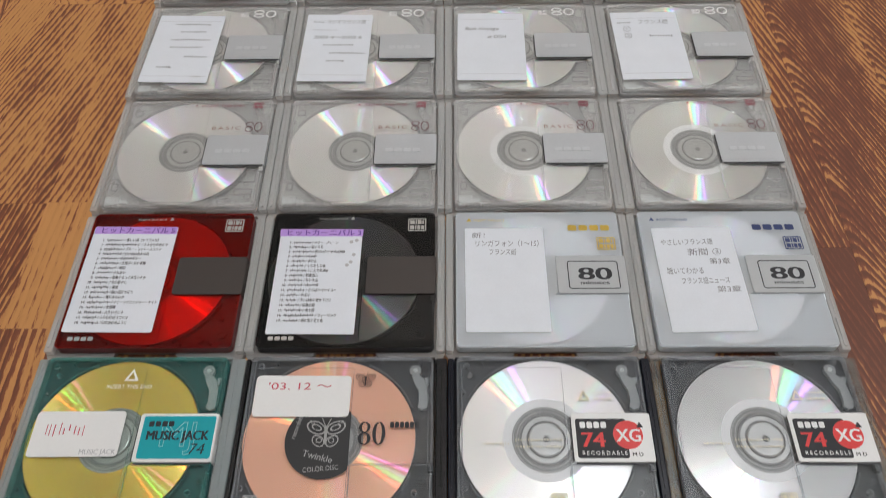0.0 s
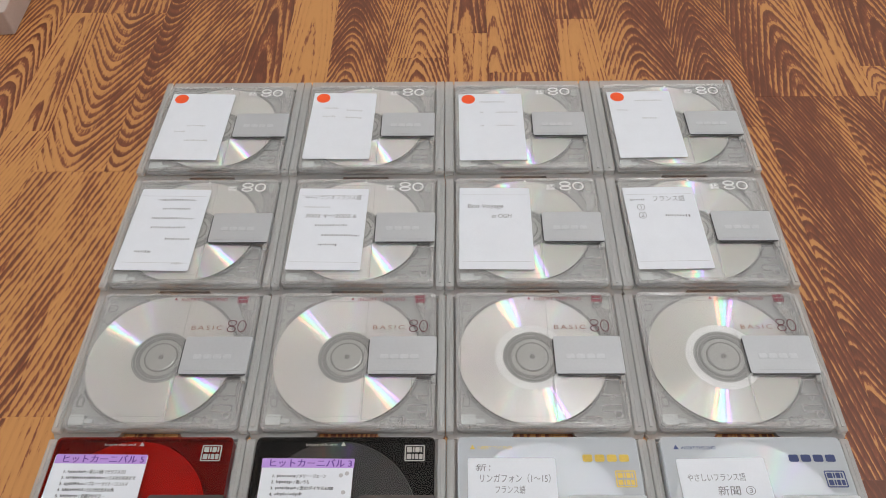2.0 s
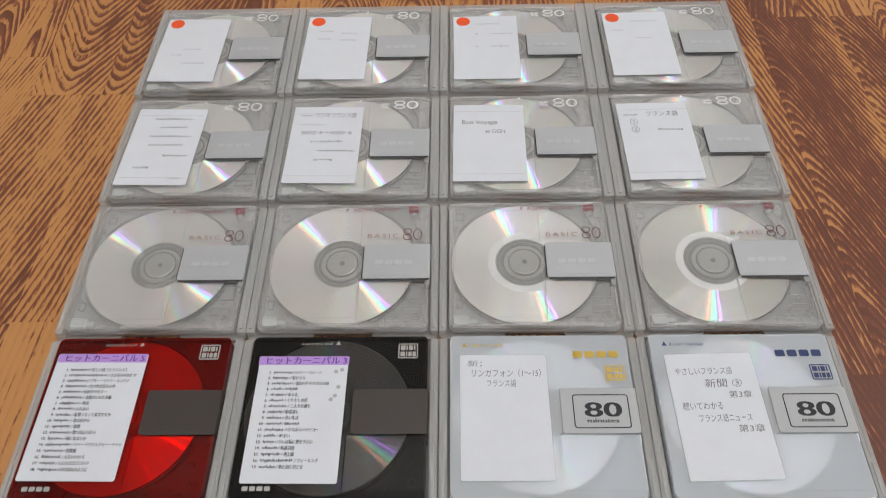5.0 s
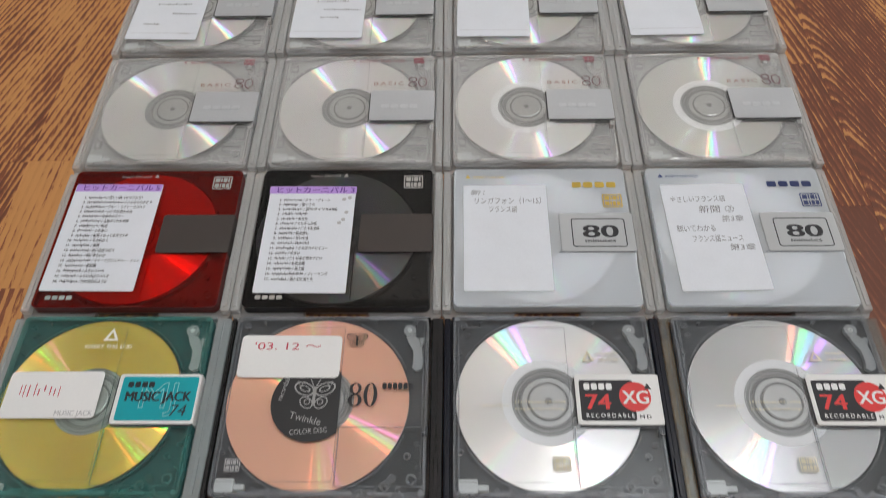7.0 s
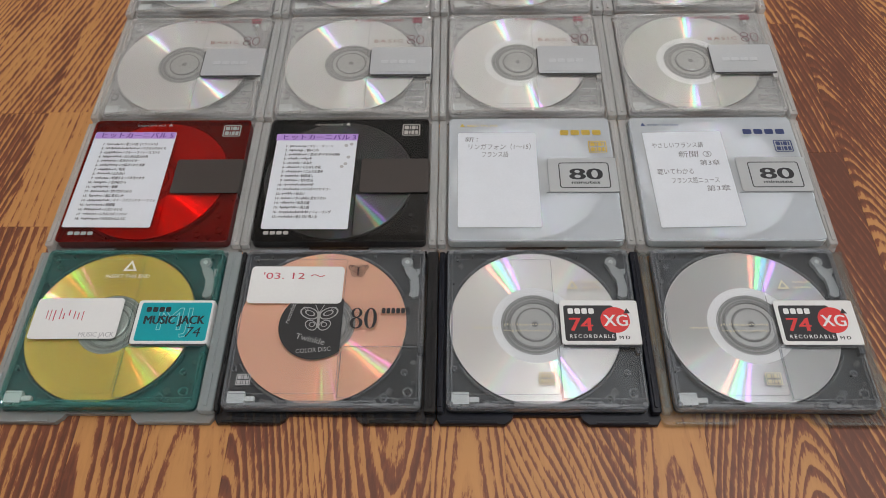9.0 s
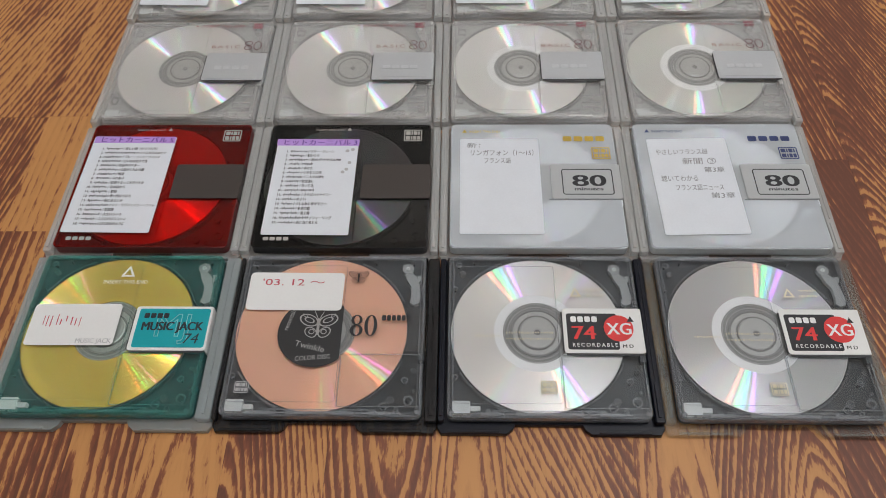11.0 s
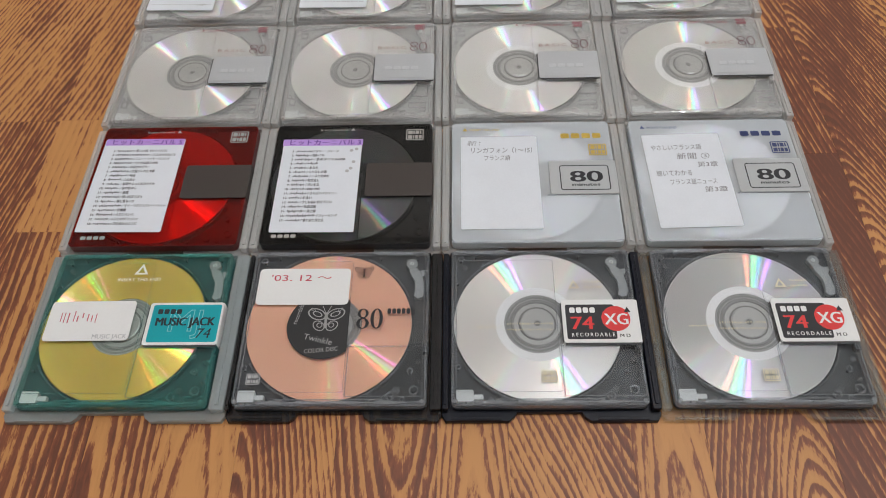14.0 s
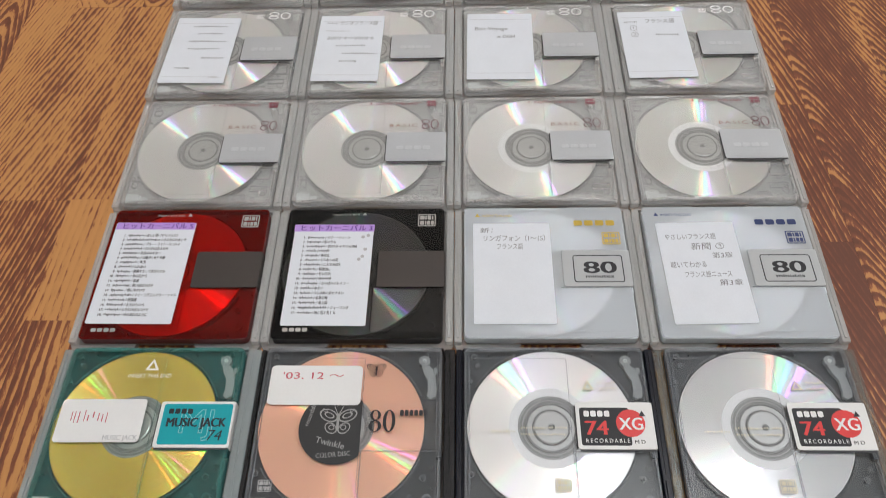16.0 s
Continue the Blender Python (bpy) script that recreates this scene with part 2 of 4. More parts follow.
DISC_SILVER = disc_face("silver_disc_face", (0.78, 0.78, 0.765))
# Darker copy of the silver face; the dimmer reflection is put into its colour.
DISC_SILVER_SHADED = disc_face("shaded_silver_disc_face", (0.60, 0.605, 0.575), rainbow=0.17)
DISC_WHITE = disc_face("bright_silver_disc_face", (0.75, 0.735, 0.705), rainbow=0.12, matte=0.2)
# Same disc as DISC_WHITE, coloured darker for the dark things it mirrors.
DISC_WHITE_SHADED = disc_face("shaded_bright_disc_face", (0.46, 0.46, 0.45), rainbow=0.16, matte=0.08)
DISC_VIVID = disc_face("mirror_disc_face", (0.38, 0.38, 0.375), rainbow=0.55, matte=0.15)
DISC_MILK = disc_face("pale_disc_face", (0.96, 0.96, 0.95), rainbow=0.08, matte=0.55)
DISC_GOLD = disc_face("gold_disc_face", (0.49, 0.35, 0.065), rainbow=0.6, matte=0.3)
DISC_PINK = disc_face("salmon_disc_face", (0.82, 0.47, 0.33), rainbow=0.15, matte=0.6)

SHELL = {
    "clear": (clear("clear_grey_tray", (0.93, 0.93, 0.93), 0.54, (0.86, 0.87, 0.87)), clear("clear_cover", (0.97, 0.97, 0.97), 0.08, (0.85, 0.85, 0.85), rough=0.03, ior=1.55)),
    "red": (plain("dark_red_tray", (0.135, 0.023, 0.022), 0.36, bump=0.004), clear("red_cover", (0.88, 0.19, 0.13), 0.03, (0.4, 0.02, 0.02), ior=1.4)),
    "black": (plain("black_tray", (0.034, 0.034, 0.038), 0.38, spec=0.3, bump=0.004), clear("smoke_cover", (0.55, 0.55, 0.55), 0.04, (0.06, 0.06, 0.06), ior=1.38)),
    "white": (plain("blue_white_tray", (0.64, 0.69, 0.73), 0.4), clear("milk_cover", (0.97, 0.98, 1.0), 0.42, (0.82, 0.85, 0.875))),
    "teal": (plain("teal_tray", (0.007, 0.084, 0.084), 0.32, spot=0.5, scale=330, bump=0), clear("pale_teal_cover", (0.93, 0.965, 0.955), 0.01, ior=1.38)),
    "smoke": (plain("smoke_grey_tray", (0.043, 0.050, 0.058), 0.34, spot=0.5, scale=330, bump=0), clear("pale_smoke_cover", (0.95, 0.955, 0.965), 0.012, ior=1.38)),
}
DETAIL = {"clear": clear("clear_detail", (0.93, 0.93, 0.935), 0.16, (0.95, 0.95, 0.95), rough=0.07, ior=2.3), "teal": clear("teal_detail", (0.75, 0.95, 0.93), 0.40, (0.08, 0.36, 0.34), rough=0.03, ior=1.6),
          "smoke": clear("smoke_detail", (0.92, 0.92, 0.94), 0.32, (0.44, 0.48, 0.52), rough=0.03, ior=1.6)}
LEVER = clear("milky_lever", (0.9, 0.92, 0.92), 0.5, (0.72, 0.76, 0.77))
CLEAR_SHUTTER = clear("clear_shutter", (0.985, 0.985, 0.985), 0.0)
GOLD_RELIEF = plain("dark_gold_ring", (0.29, 0.21, 0.035), 0.4, metal=0.3)
WINDOW = {"clear": clear("clear_window", (0.95, 0.95, 0.95), 0.01), "smoke": clear("smoke_window", (0.90, 0.91, 0.92), 0.0),
          "black": clear("grey_window", (0.60, 0.60, 0.60), 0.03, (0.3, 0.3, 0.3)), "red": clear("red_window", (0.94, 0.18, 0.10), 0.03, (0.5, 0.03, 0.02))}
CASE = {
    "clear": clear("clear_case", (0.94, 0.94, 0.94), 0.36, (0.82, 0.83, 0.83), rough=0.03, ior=1.55),
    "frost": clear("frosted_case", (0.86, 0.89, 0.90), 0.42, (0.58, 0.63, 0.65)),
    "smoke": clear("smoke_case", (0.30, 0.30, 0.31), 0.45, (0.05, 0.05, 0.055)),
    "glassy": clear("glassy_case", (0.90, 0.92, 0.91), 0.10, (0.45, 0.48, 0.47), rough=0.03, ior=1.55),
    "navy": plain("navy_black_case", (0.008, 0.009, 0.016), 0.3, spec=0.25),
}


# ---- mesh helpers; lengths in millimetres ----
MM = 0.001


def rounded(x0, x1, y0, y1, r, seg=4):
    """Corner-rounded rectangle, counter-clockwise."""
    r = max(1e-3, min(r, (x1 - x0) / 2 - 1e-3, (y1 - y0) / 2 - 1e-3))
    pts = []
    for cx, cy, a in ((x1 - r, y1 - r, 0), (x0 + r, y1 - r, 90), (x0 + r, y0 + r, 180), (x1 - r, y0 + r, 270)):
        for k in range(seg + 1):
            t = radians(a + 90 * k / seg)
            pts.append((cx + r * math.cos(t), cy + r * math.sin(t)))
    return pts


def loft(bm, loops, close=(True, True), smooth_from=99):
    """Skin between loops of (x, y, z) with equal counts."""
    rows = [[bm.verts.new((x * MM, y * MM, z * MM)) for x, y, z in lp] for lp in loops]
    n = len(rows[0])
    for i, (a, b) in enumerate(zip(rows, rows[1:])):
        for k in range(n):
            bm.faces.new((a[k], a[(k + 1) % n], b[(k + 1) % n], b[k])).smooth = i >= smooth_from
    if close[0]:
        bm.faces.new(rows[0][::-1])
    if close[1]:
        bm.faces.new(rows[-1])
    return bm


def slab(bm, x0, x1, y0, y1, z0, z1, r=1.0, soft=0.25, seg=4):
    """A rounded plate with a softened upper and lower edge."""
    soft = min(soft, (z1 - z0) / 2.5)

    def lp(z, d):
        return [(x, y, z) for x, y in rounded(x0 + d, x1 - d, y0 + d, y1 - d, max(r - d, 0.01), seg)]
    loops = [lp(z0, soft), lp(z0 + soft, 0), lp(z1 - soft, 0)]
    if soft >= 0.15:
        loops += [lp(z1 - soft * (1 - math.sin(t)), soft * (1 - math.cos(t))) for t in (math.pi / 8, math.pi / 4, 3 * math.pi / 8)]
    return loft(bm, loops + [lp(z1, soft)], smooth_from=2 if soft >= 0.15 else 99)


def rim(bm, x0, x1, y0, y1, z0, z1, wide, r=1.5, soft=0.3):
    """A rectangular frame."""
    def lp(z, d, q=0.0):
        return [(x, y, z) for x, y in rounded(x0 + d, x1 - d, y0 + d, y1 - d, max(r - d, 0.2))]
    loops = [lp(z0, 0), lp(z1 - soft, 0), lp(z1, soft), lp(z1, wide - 0.1), lp(z1 - 0.1, wide), lp(z0, wide), lp(z0, 0)]
    return loft(bm, loops, (False, False))


def turned(bm, profile, cx=0.0, cy=0.0, n=64, caps=(True, True)):
    """A solid of revolution from (radius, z) steps."""
    return loft(bm, [[(cx + r * math.cos(2 * math.pi * k / n), cy + r * math.sin(2 * math.pi * k / n), z) for k in range(n)] for r, z in profile], caps)


def annulus(bm, r0, r1, z0, z1, cx=0.0, cy=0.0, n=64):
    return turned(bm, [(r0, z0), (r1, z0), (r1, z1), (r0, z1), (r0, z0)], cx, cy, n, (False, False))


def prism(bm, pts, z0, z1):
    return loft(bm, [[(x, y, z0) for x, y in pts], [(x, y, z1) for x, y in pts]])


def part(name, bm, mat, parent, label=""):
    bmesh.ops.remove_doubles(bm, verts=bm.verts, dist=1e-7)
    bmesh.ops.recalc_face_normals(bm, faces=bm.faces)
    me = bpy.data.meshes.new(name)
    bm.to_mesh(me)
    bm.free()
    me.materials.append(mat)
    ob = new(name, me)
    ob.parent = parent
    if label:
        tagged(ob, label)
    return ob


def shifted(ob, x, y, z, turn=0.0):
    ob.matrix_basis = pose(x * MM, y * MM, z * MM, 0, 0, turn)
    return ob


def lettering(name, text, x, y, z, height, mat, parent, width=0.0, align="LEFT", shear=0.0, bold=0.0, turn=0.0, label="", hollow=0.0, spaced=1.0):
    """Flat printed letters: capitals of that height, set to that width where given."""
    cu = bpy.data.curves.new(name, "FONT")
    cu.body, cu.size, cu.align_x, cu.extrude, cu.shear, cu.resolution_u = text, 1.0, align, 0.0, shear, 3
    cu.space_character = spaced
    if hollow:
        cu.fill_mode, cu.bevel_depth, cu.bevel_resolution = "NONE", hollow, 0
    tmp = bpy.data.objects.new(name, cu)
    scene.collection.objects.link(tmp)
    bpy.context.view_layer.update()
    me = bpy.data.meshes.new_from_object(tmp.evaluated_get(bpy.context.evaluated_depsgraph_get()))
    bpy.data.objects.remove(tmp)
    xs = [v.co.x for v in me.vertices] or [0, 1]
    sy = height / 0.69
    sx = width / max(1e-6, max(xs) - min(xs)) if width else sy
    for v in me.vertices:
        v.co = (v.co.x * sx * MM, v.co.y * sy * MM, v.co.z * MM * (0.5 if hollow else 1))
    if bold:
        bm = bmesh.new()
        step = bold * 2.2 * sx * MM
        for k, dx in enumerate((-step, 0.0, step)):
            start = len(bm.verts)
            bm.from_mesh(me)
            bm.verts.ensure_lookup_table()
            for v in bm.verts[start:]:
                v.co.x += dx
                v.co.z += 0.004 * MM * k
        bm.to_mesh(me)
        bm.free()
    me.name = name
    me.materials.clear()
    me.materials.append(mat)
    ob = new(name, me)
    ob.parent = parent
    shifted(ob, x, y, z, turn)
    return tagged(ob, label) if label else ob


def bars(name, rows, z, mat, parent, tall=0.7, label="", wide=(0.7, 2.4), gap=(0.25, 0.5)):
    """Unreadable writing: short bars. rows: (x, y, length)."""
    bm = bmesh.new()
    rnd = random.Random(len(rows) * 7 + int(abs(rows[0][0]) * 10))
    for x, y, length in rows:
        end = x + length
        while x < end - 0.2:
            w = min(rnd.uniform(*wide), end - x)
            h = tall * rnd.uniform(0.55, 1.15)
            yy = y + rnd.uniform(-0.2, 0.2) * tall
            prism(bm, [(x, yy - h / 2), (x + w, yy - h / 2), (x + w, yy + h / 2), (x, yy + h / 2)], z, z + 0.02)
            x += w + rnd.uniform(*gap)
    return tagged(part(name, bm, mat, parent, label), kind="stuff")


# ---- the room ----
def box_mesh(x0, x1, y0, y1, z0, z1, soft=0.0):
    bm = bmesh.new()
    slab(bm, x0, x1, y0, y1, z0, z1, max(soft, 0.05), soft or 0.01, 2)
    return bm


XW, YS, YN, ZC = 1500, -1300, 1900, 2380   # half width, ends and ceiling height of the room
floor = tagged(part("floor", box_mesh(-XW, XW, YS, YN, -30, -0.6), JOINT, None), "wood-print vinyl floor in tan and red-brown strips", "floor", kind="structure")
# Walls out of view, added to bounce the lamps' light and fill reflections.
for nm, dims in (("wall_north", (-XW - 100, XW + 100, YN, YN + 100, -30, ZC)), ("wall_south", (-XW - 100, XW + 100, YS - 100, YS, -30, ZC)),
                 ("wall_east", (XW, XW + 100, YS, YN, -30, ZC)), ("wall_west", (-XW - 100, -XW, YS, YN, -30, ZC))):
    tagged(part(nm, box_mesh(*dims), WALL, None), "unseen plain off-white wall, added to bounce the lamps' light", "wall", kind="structure")
tagged(part("ceiling", box_mesh(-XW - 100, XW + 100, YS - 100, YN + 100, ZC, ZC + 100), CEIL, None), "plain white ceiling board", "ceiling", kind="structure")


def ceiling_lamp(name, x, y, r, drop, label):
    """A ceiling rose, a stem and a socket, with the bare bulb's light under it."""
    lampthing = new(name)
    lampthing.matrix_basis = pose(x * MM, y * MM, ZC * MM)
    bm = bmesh.new()
    turned(bm, [(r, 0), (r, -12), (r * 0.8, -20), (8, -24)], n=32)
    part("rose", bm, PART_WHITE, lampthing)
    bm = bmesh.new()
    turned(bm, [(5, -24), (5, -drop + 30), (16, -drop + 28), (18, -drop), (12, -drop - 2)], n=24)
    part("socket", bm, PART_WHITE, lampthing)
    return tagged(lampthing, label, "lamp")


ceiling_lamp("ceiling_lamp", 620, 300, 60, 130, "white ceiling lamp with a bare bulb, switched on")
ceiling_lamp("ceiling_lamp", -340, 180, 40, 130, "small white ceiling lamp with a bare bulb, switched on")


# ---- cases and cartridges ----
def oval_ring(bm, cx, cy, rx, ry, ix, iy, z, n=40):
    """A ring between two ovals, thick at the sides and thin above and below."""
    a = [2 * math.pi * k / n for k in range(n)]
    out = [(cx + rx * math.cos(t), cy + ry * math.sin(t)) for t in a]
    inn = [(cx + ix * math.cos(t), cy + iy * math.sin(t)) for t in a]
    loft(bm, [[(*p, z) for p in out], [(*p, z + 0.02) for p in out], [(*p, z + 0.02) for p in inn], [(*p, z) for p in inn], [(*p, z) for p in out]], (False, False))


def round_number(thing, x, y, z, h, w, stroke, mat):
    """The number 80 in even round strokes."""
    bm = bmesh.new()
    rx = w * 0.235
    for cx, cy, ry in ((x + rx, y + h * 0.27, h * 0.27), (x + rx, y + h * 0.77, h * 0.23 + stroke / 2)):
        oval_ring(bm, cx, cy, rx, ry, rx - stroke, ry - stroke, z)
    part("figure_eight", bm, mat, thing)
    bm = bmesh.new()
    oval_ring(bm, x + w - rx, y + h / 2, rx, h / 2, rx - stroke, h / 2 - stroke, z)
    part("figure_nought", bm, mat, thing)


def disc_case(kind, left, right, front, back):
    """Shallow open-fronted case; a thumb notch leaves two tabs at the front. Origin under the cartridge's middle."""
    thing = new("minidisc_case")
    mat = CASE[kind]
    lip = front + 3.4
    outline = [(right, back - 1.2), (right - 0.9, back), (left + 0.9, back), (left, back - 1.2), (left, front + 2.2), (left + 1.3, front), (-15.0, front), (-12.8, front + 1.7),
               (-12.0, lip), (12.0, lip), (12.8, front + 1.7), (15.0, front), (right - 1.3, front), (right, front + 2.2)]
    bm = bmesh.new()
    loft(bm, [[(x * 0.995, y * 0.995, 0.0) for x, y in outline], [(x, y, 0.4) for x, y in outline], [(x, y, 1.9) for x, y in outline],
              [(x * 0.998, y * 0.998, 2.2) for x, y in outline], [(x * 0.995, y * 0.995, 2.4) for x, y in outline]])
    part("base", bm, mat, thing)
    for a, b in ((left + 0.1, max(-37.0, left + 1.1)), (37.0, right - 0.1)):
        bm = bmesh.new()
        slab(bm, a, b, -34.8, back - 1.0, 2.1, 5.6, 0.8, 0.5)
        part("side_wall", bm, mat, thing)
        bm = bmesh.new()
        slab(bm, (a + b) / 2 - 0.7, (a + b) / 2 + 0.7, -33.0, -20.0, 5.5, 6.2, 0.4, 0.2)
        part("side_lip", bm, mat, thing)
        bm = bmesh.new()
        slab(bm, (a + b) / 2 - 0.25, (a + b) / 2 + 0.25, -18.0, back - 3.0, 5.5, 5.9, 0.2, 0.1)
        part("wall_ridge", bm, mat, thing)
    bm = bmesh.new()
    slab(bm, -36.5, 36.5, 34.2, back - 0.05, 2.1, 4.6, 0.3, 0.2)
    part("back_wall", bm, mat, thing)
    for side in (-1, 1):
        bm = bmesh.new()
        a, b = sorted((side * 17.5, side * 36.0))
        slab(bm, a, b, front + 0.3, front + 1.2, 2.2, 3.0, 0.3, 0.2)
        part("tab_ridge", bm, mat, thing)
    return thing


DX, DY, DR = -2.7, 0.0, 32.0     # the disc's middle and radius in its cartridge
TOP = 5.0


def optical_disc(face, parent, core=True, label="", band=False):
    disc = new("disc")
    disc.parent = parent
    shifted(disc, DX, DY, 0)
    bm = bmesh.new()
    annulus(bm, 16.2, DR, 2.9, 4.0, n=96)
    part("data_area", bm, face, disc, label)
    bm = bmesh.new()
    annulus(bm, DR - 0.02, DR + 0.28, 2.95, 4.03, n=96)
    part("disc_outline", bm, EDGE if core else GOLD_RELIEF if face is DISC_GOLD else DISC_PINK, disc)
    bm = bmesh.new()
    annulus(bm, 12.8, 16.2, 2.9, 3.98, n=64)
    part("mirror_band", bm, BAND if band else face, disc)
    bm = bmesh.new()
    turned(bm, [(12.8, 2.9), (12.8, 3.7), (10.2, 3.7), (10.0, 3.95), (9.4, 3.95), (9.2, 3.7), (6.9, 3.7)], n=48)
    part("core_ring", bm, HUB_RING, disc)
    for r in (10.9, 12.2):
        bm = bmesh.new()
        annulus(bm, r, r + 0.22, 3.72, 3.82, n=48)
        part("core_groove", bm, HUB, disc)
    bm = bmesh.new()
    annulus(bm, 7.4, 9.1, 3.72, 3.80, n=40)
    part("core_plate", bm, HUB, disc)
    bm = bmesh.new()
    turned(bm, [(6.6, 3.72), (6.6, 4.1), (6.2, 4.25), (1.4, 4.25), (1.3, 4.05)], n=40)
    part("hub_plate", bm, HUB, disc)
    bm = bmesh.new()
    turned(bm, [(1.2, 4.06), (1.2, 4.1)], n=20)
    part("hub_hole", bm, HUB_DARK, disc)
    bm = bmesh.new()
    annulus(bm, 6.7, 7.3, 3.72, 4.05, n=40)
    part("hub_edge", bm, HUB_DARK, disc)
    # Grey ring added for the dark shadow line round the disc.
    bm = bmesh.new()
    annulus(bm, DR, DR + 0.3, 2.8, 3.9, n=96)
    part("disc_outline", bm, HUB_RING, disc)
    return disc


def moulding(thing, mat, pockets):
    """Moulded rails, catches and pockets of a see-through shell, on and just under its cover."""
    for x0, x1, y0, y1 in ((-12.0, 12.0, -33.6, -32.2), (17.0, 25.0, -33.6, -32.2), (-26.0, -17.0, -33.6, -32.2),
                           (-30.0, -14.0, 32.0, 33.4), (14.0, 30.0, 32.0, 33.4)):
        bm = bmesh.new()
        slab(bm, x0, x1, y0, y1, TOP - 0.1, TOP + 0.28, 0.5, 0.25)
        part("shell_rail", bm, mat, thing)
    for x0, x1, y0, y1 in ((24.5, 33.0, -26.5, -23.0), (17.5, 23.0, -32.0, -28.5), (-33.0, -29.0, 24.0, 28.0), (25.8, 33.6, -19.0, -11.4), (-33.2, -30.2, -24.0, -19.5)) if pockets else ():
        bm = bmesh.new()
        rim(bm, x0, x1, y0, y1, 3.4, 4.44, 0.4, 0.6, 0.12)
        part("shell_pocket", bm, mat, thing)
    for x, y, r in ((32.6, -15.5, 1.1), (24.6, -27.2, 1.5), (-30.6, 26.6, 1.2), (33.0, -23.6, 0.7), (19.4, -31.0, 0.7), (-21.5, -31.2, 1.1)) if not pockets else ():
        bm = bmesh.new()
        turned(bm, [(r, 1.9), (r, 3.2), (r * 0.85, 3.5), (r * 0.5, 3.5), (r * 0.45, 3.1)], x, y, 18)
        part("shell_boss", bm, mat, thing)
    for x, y in ((-34.4, 32.4), (34.4, 32.4), (-34.4, -32.4), (34.4, -32.4)):
        bm = bmesh.new()
        turned(bm, [(0.9, TOP - 0.1), (0.9, TOP + 0.1), (0.6, TOP + 0.25)], x, y, 14)
        part("shell_stud", bm, mat, thing)


def cartridge(shell, face, shutter, label, disc_label="", levers=True, core=True, band=False):
    thing = new("minidisc_cartridge")
    tagged(thing, label, "minidisc", "minidiscs laid out in a grid")
    tray, cover = SHELL[shell]
    bm = bmesh.new()
    slab(bm, -36, 36, -34, 34, 0, 1.9, 2.2, 0.4)
    part("tray", bm, tray, thing)
    bm = bmesh.new()
    rim(bm, -36, 36, -34, 34, 1.85, 4.45, 0.9, 2.2, 0.1)
    part("edge_wall", bm, DETAIL.get(shell, tray), thing)
    optical_disc(face, thing, core, disc_label, band or (shell == "smoke" and core))
    for ax, ay, a0, a1 in ((1, 1, 22, 66), (-1, 1, 112, 150), (-1, -1, 210, 248), (1, -1, 294, 338)):
        bm = bmesh.new()
        arc = [radians(a0 + (a1 - a0) * k / 12) for k in range(13)]
        ring = [(DX + 32.9 * math.cos(t), DY + 32.9 * math.sin(t)) for t in arc] + [(DX + 33.6 * math.cos(t), DY + 33.6 * math.sin(t)) for t in arc[::-1]]
        ring = [(max(-35.0, x), max(-33.0, min(33.0, y))) for x, y in ring]
        prism(bm, ring, 1.9, 4.25)
        part("disc_well_rib", bm, DETAIL.get(shell, tray), thing)
    fine = DETAIL.get(shell, tray)
    if levers:
        bm = bmesh.new()
        frame_line(bm, -34.4, 34.4, -32.6, 32.6, 1.2, 0.3, 4.30)
        part("inner_rim", bm, fine, thing)
    for px, py, pr in ((-32.0, 30.0, 1.3), (31.0, 31.0, 1.0), (-26.0, 31.6, 0.8), (31.2, -27.8, 1.9), (22.5, -30.0, 1.7), (27.0, -31.4, 1.0), (14.5, -31.6, 1.0), (-16.5, -31.6, 0.9),
                       (-33.4, -18.5, 1.2), (29.6, -20.0, 1.3), (-33.4, 19.0, 0.9), (16.0, 31.4, 0.8)):
        bm = bmesh.new()
        annulus(bm, pr * 0.66, pr, 3.9, 4.4, px, py, 20)
        part("post", bm, fine, thing)
        if shell == "clear":
            continue
        bm = bmesh.new()
        turned(bm, [(pr * 0.4, 1.9), (pr * 0.4, 3.0), (pr * 0.25, 3.3)], px, py, 12)
        part("post_pin", bm, tray, thing)
    for y in (33.2, -33.2):
        for k in range(9):
            bm = bmesh.new()
            slab(bm, -31 + 7.4 * k, -30.3 + 7.4 * k, y - 0.7, y + 0.7, 3.5, 4.4, 0.1, 0.05, 2)
            part("rib", bm, fine, thing)
    if levers:
        bm = bmesh.new()
        annulus(bm, 0.9, 2.3, 2.2, 4.1, 28.9, 28.2, 20)
        prism(bm, [(30.4, 26.4), (27.6, 26.6), (28.6, 23.0), (30.4, 20.0), (30.6, 15.2), (30.0, 13.0), (31.6, 11.8), (33.6, 12.6), (34.2, 15.4), (33.6, 20.6), (32.4, 24.6)], 2.2, 3.9)
        prism(bm, [(32.6, 25.2), (34.4, 25.6), (34.4, 23.6), (33.2, 22.0)], 2.2, 3.5)
        part("lever", bm, DETAIL["clear"] if shell == "clear" else LEVER, thing, "milky shutter lever")
        bm = bmesh.new()
        annulus(bm, 0.3, 0.85, 3.0, 4.3, 28.9, 28.2, 16)
        part("lever_pin", bm, PART_WHITE, thing)
        bm = bmesh.new()
        slab(bm, -34.2, -27.8, -32.4, -27.6, 2.0, 4.2, 0.4, 0.2)
        slab(bm, -27.8, -24.2, -31.4, -29.4, 2.0, 3.9, 0.3, 0.2)
        part("write_protect_tab", bm, PART_WHITE, thing, "white sliding write-protect tab")
    bm = bmesh.new()

    def outline(d):
        pts = rounded(-36 + d, 36 - d, -34 + d, 34 - d, 2.2 - d, 6)
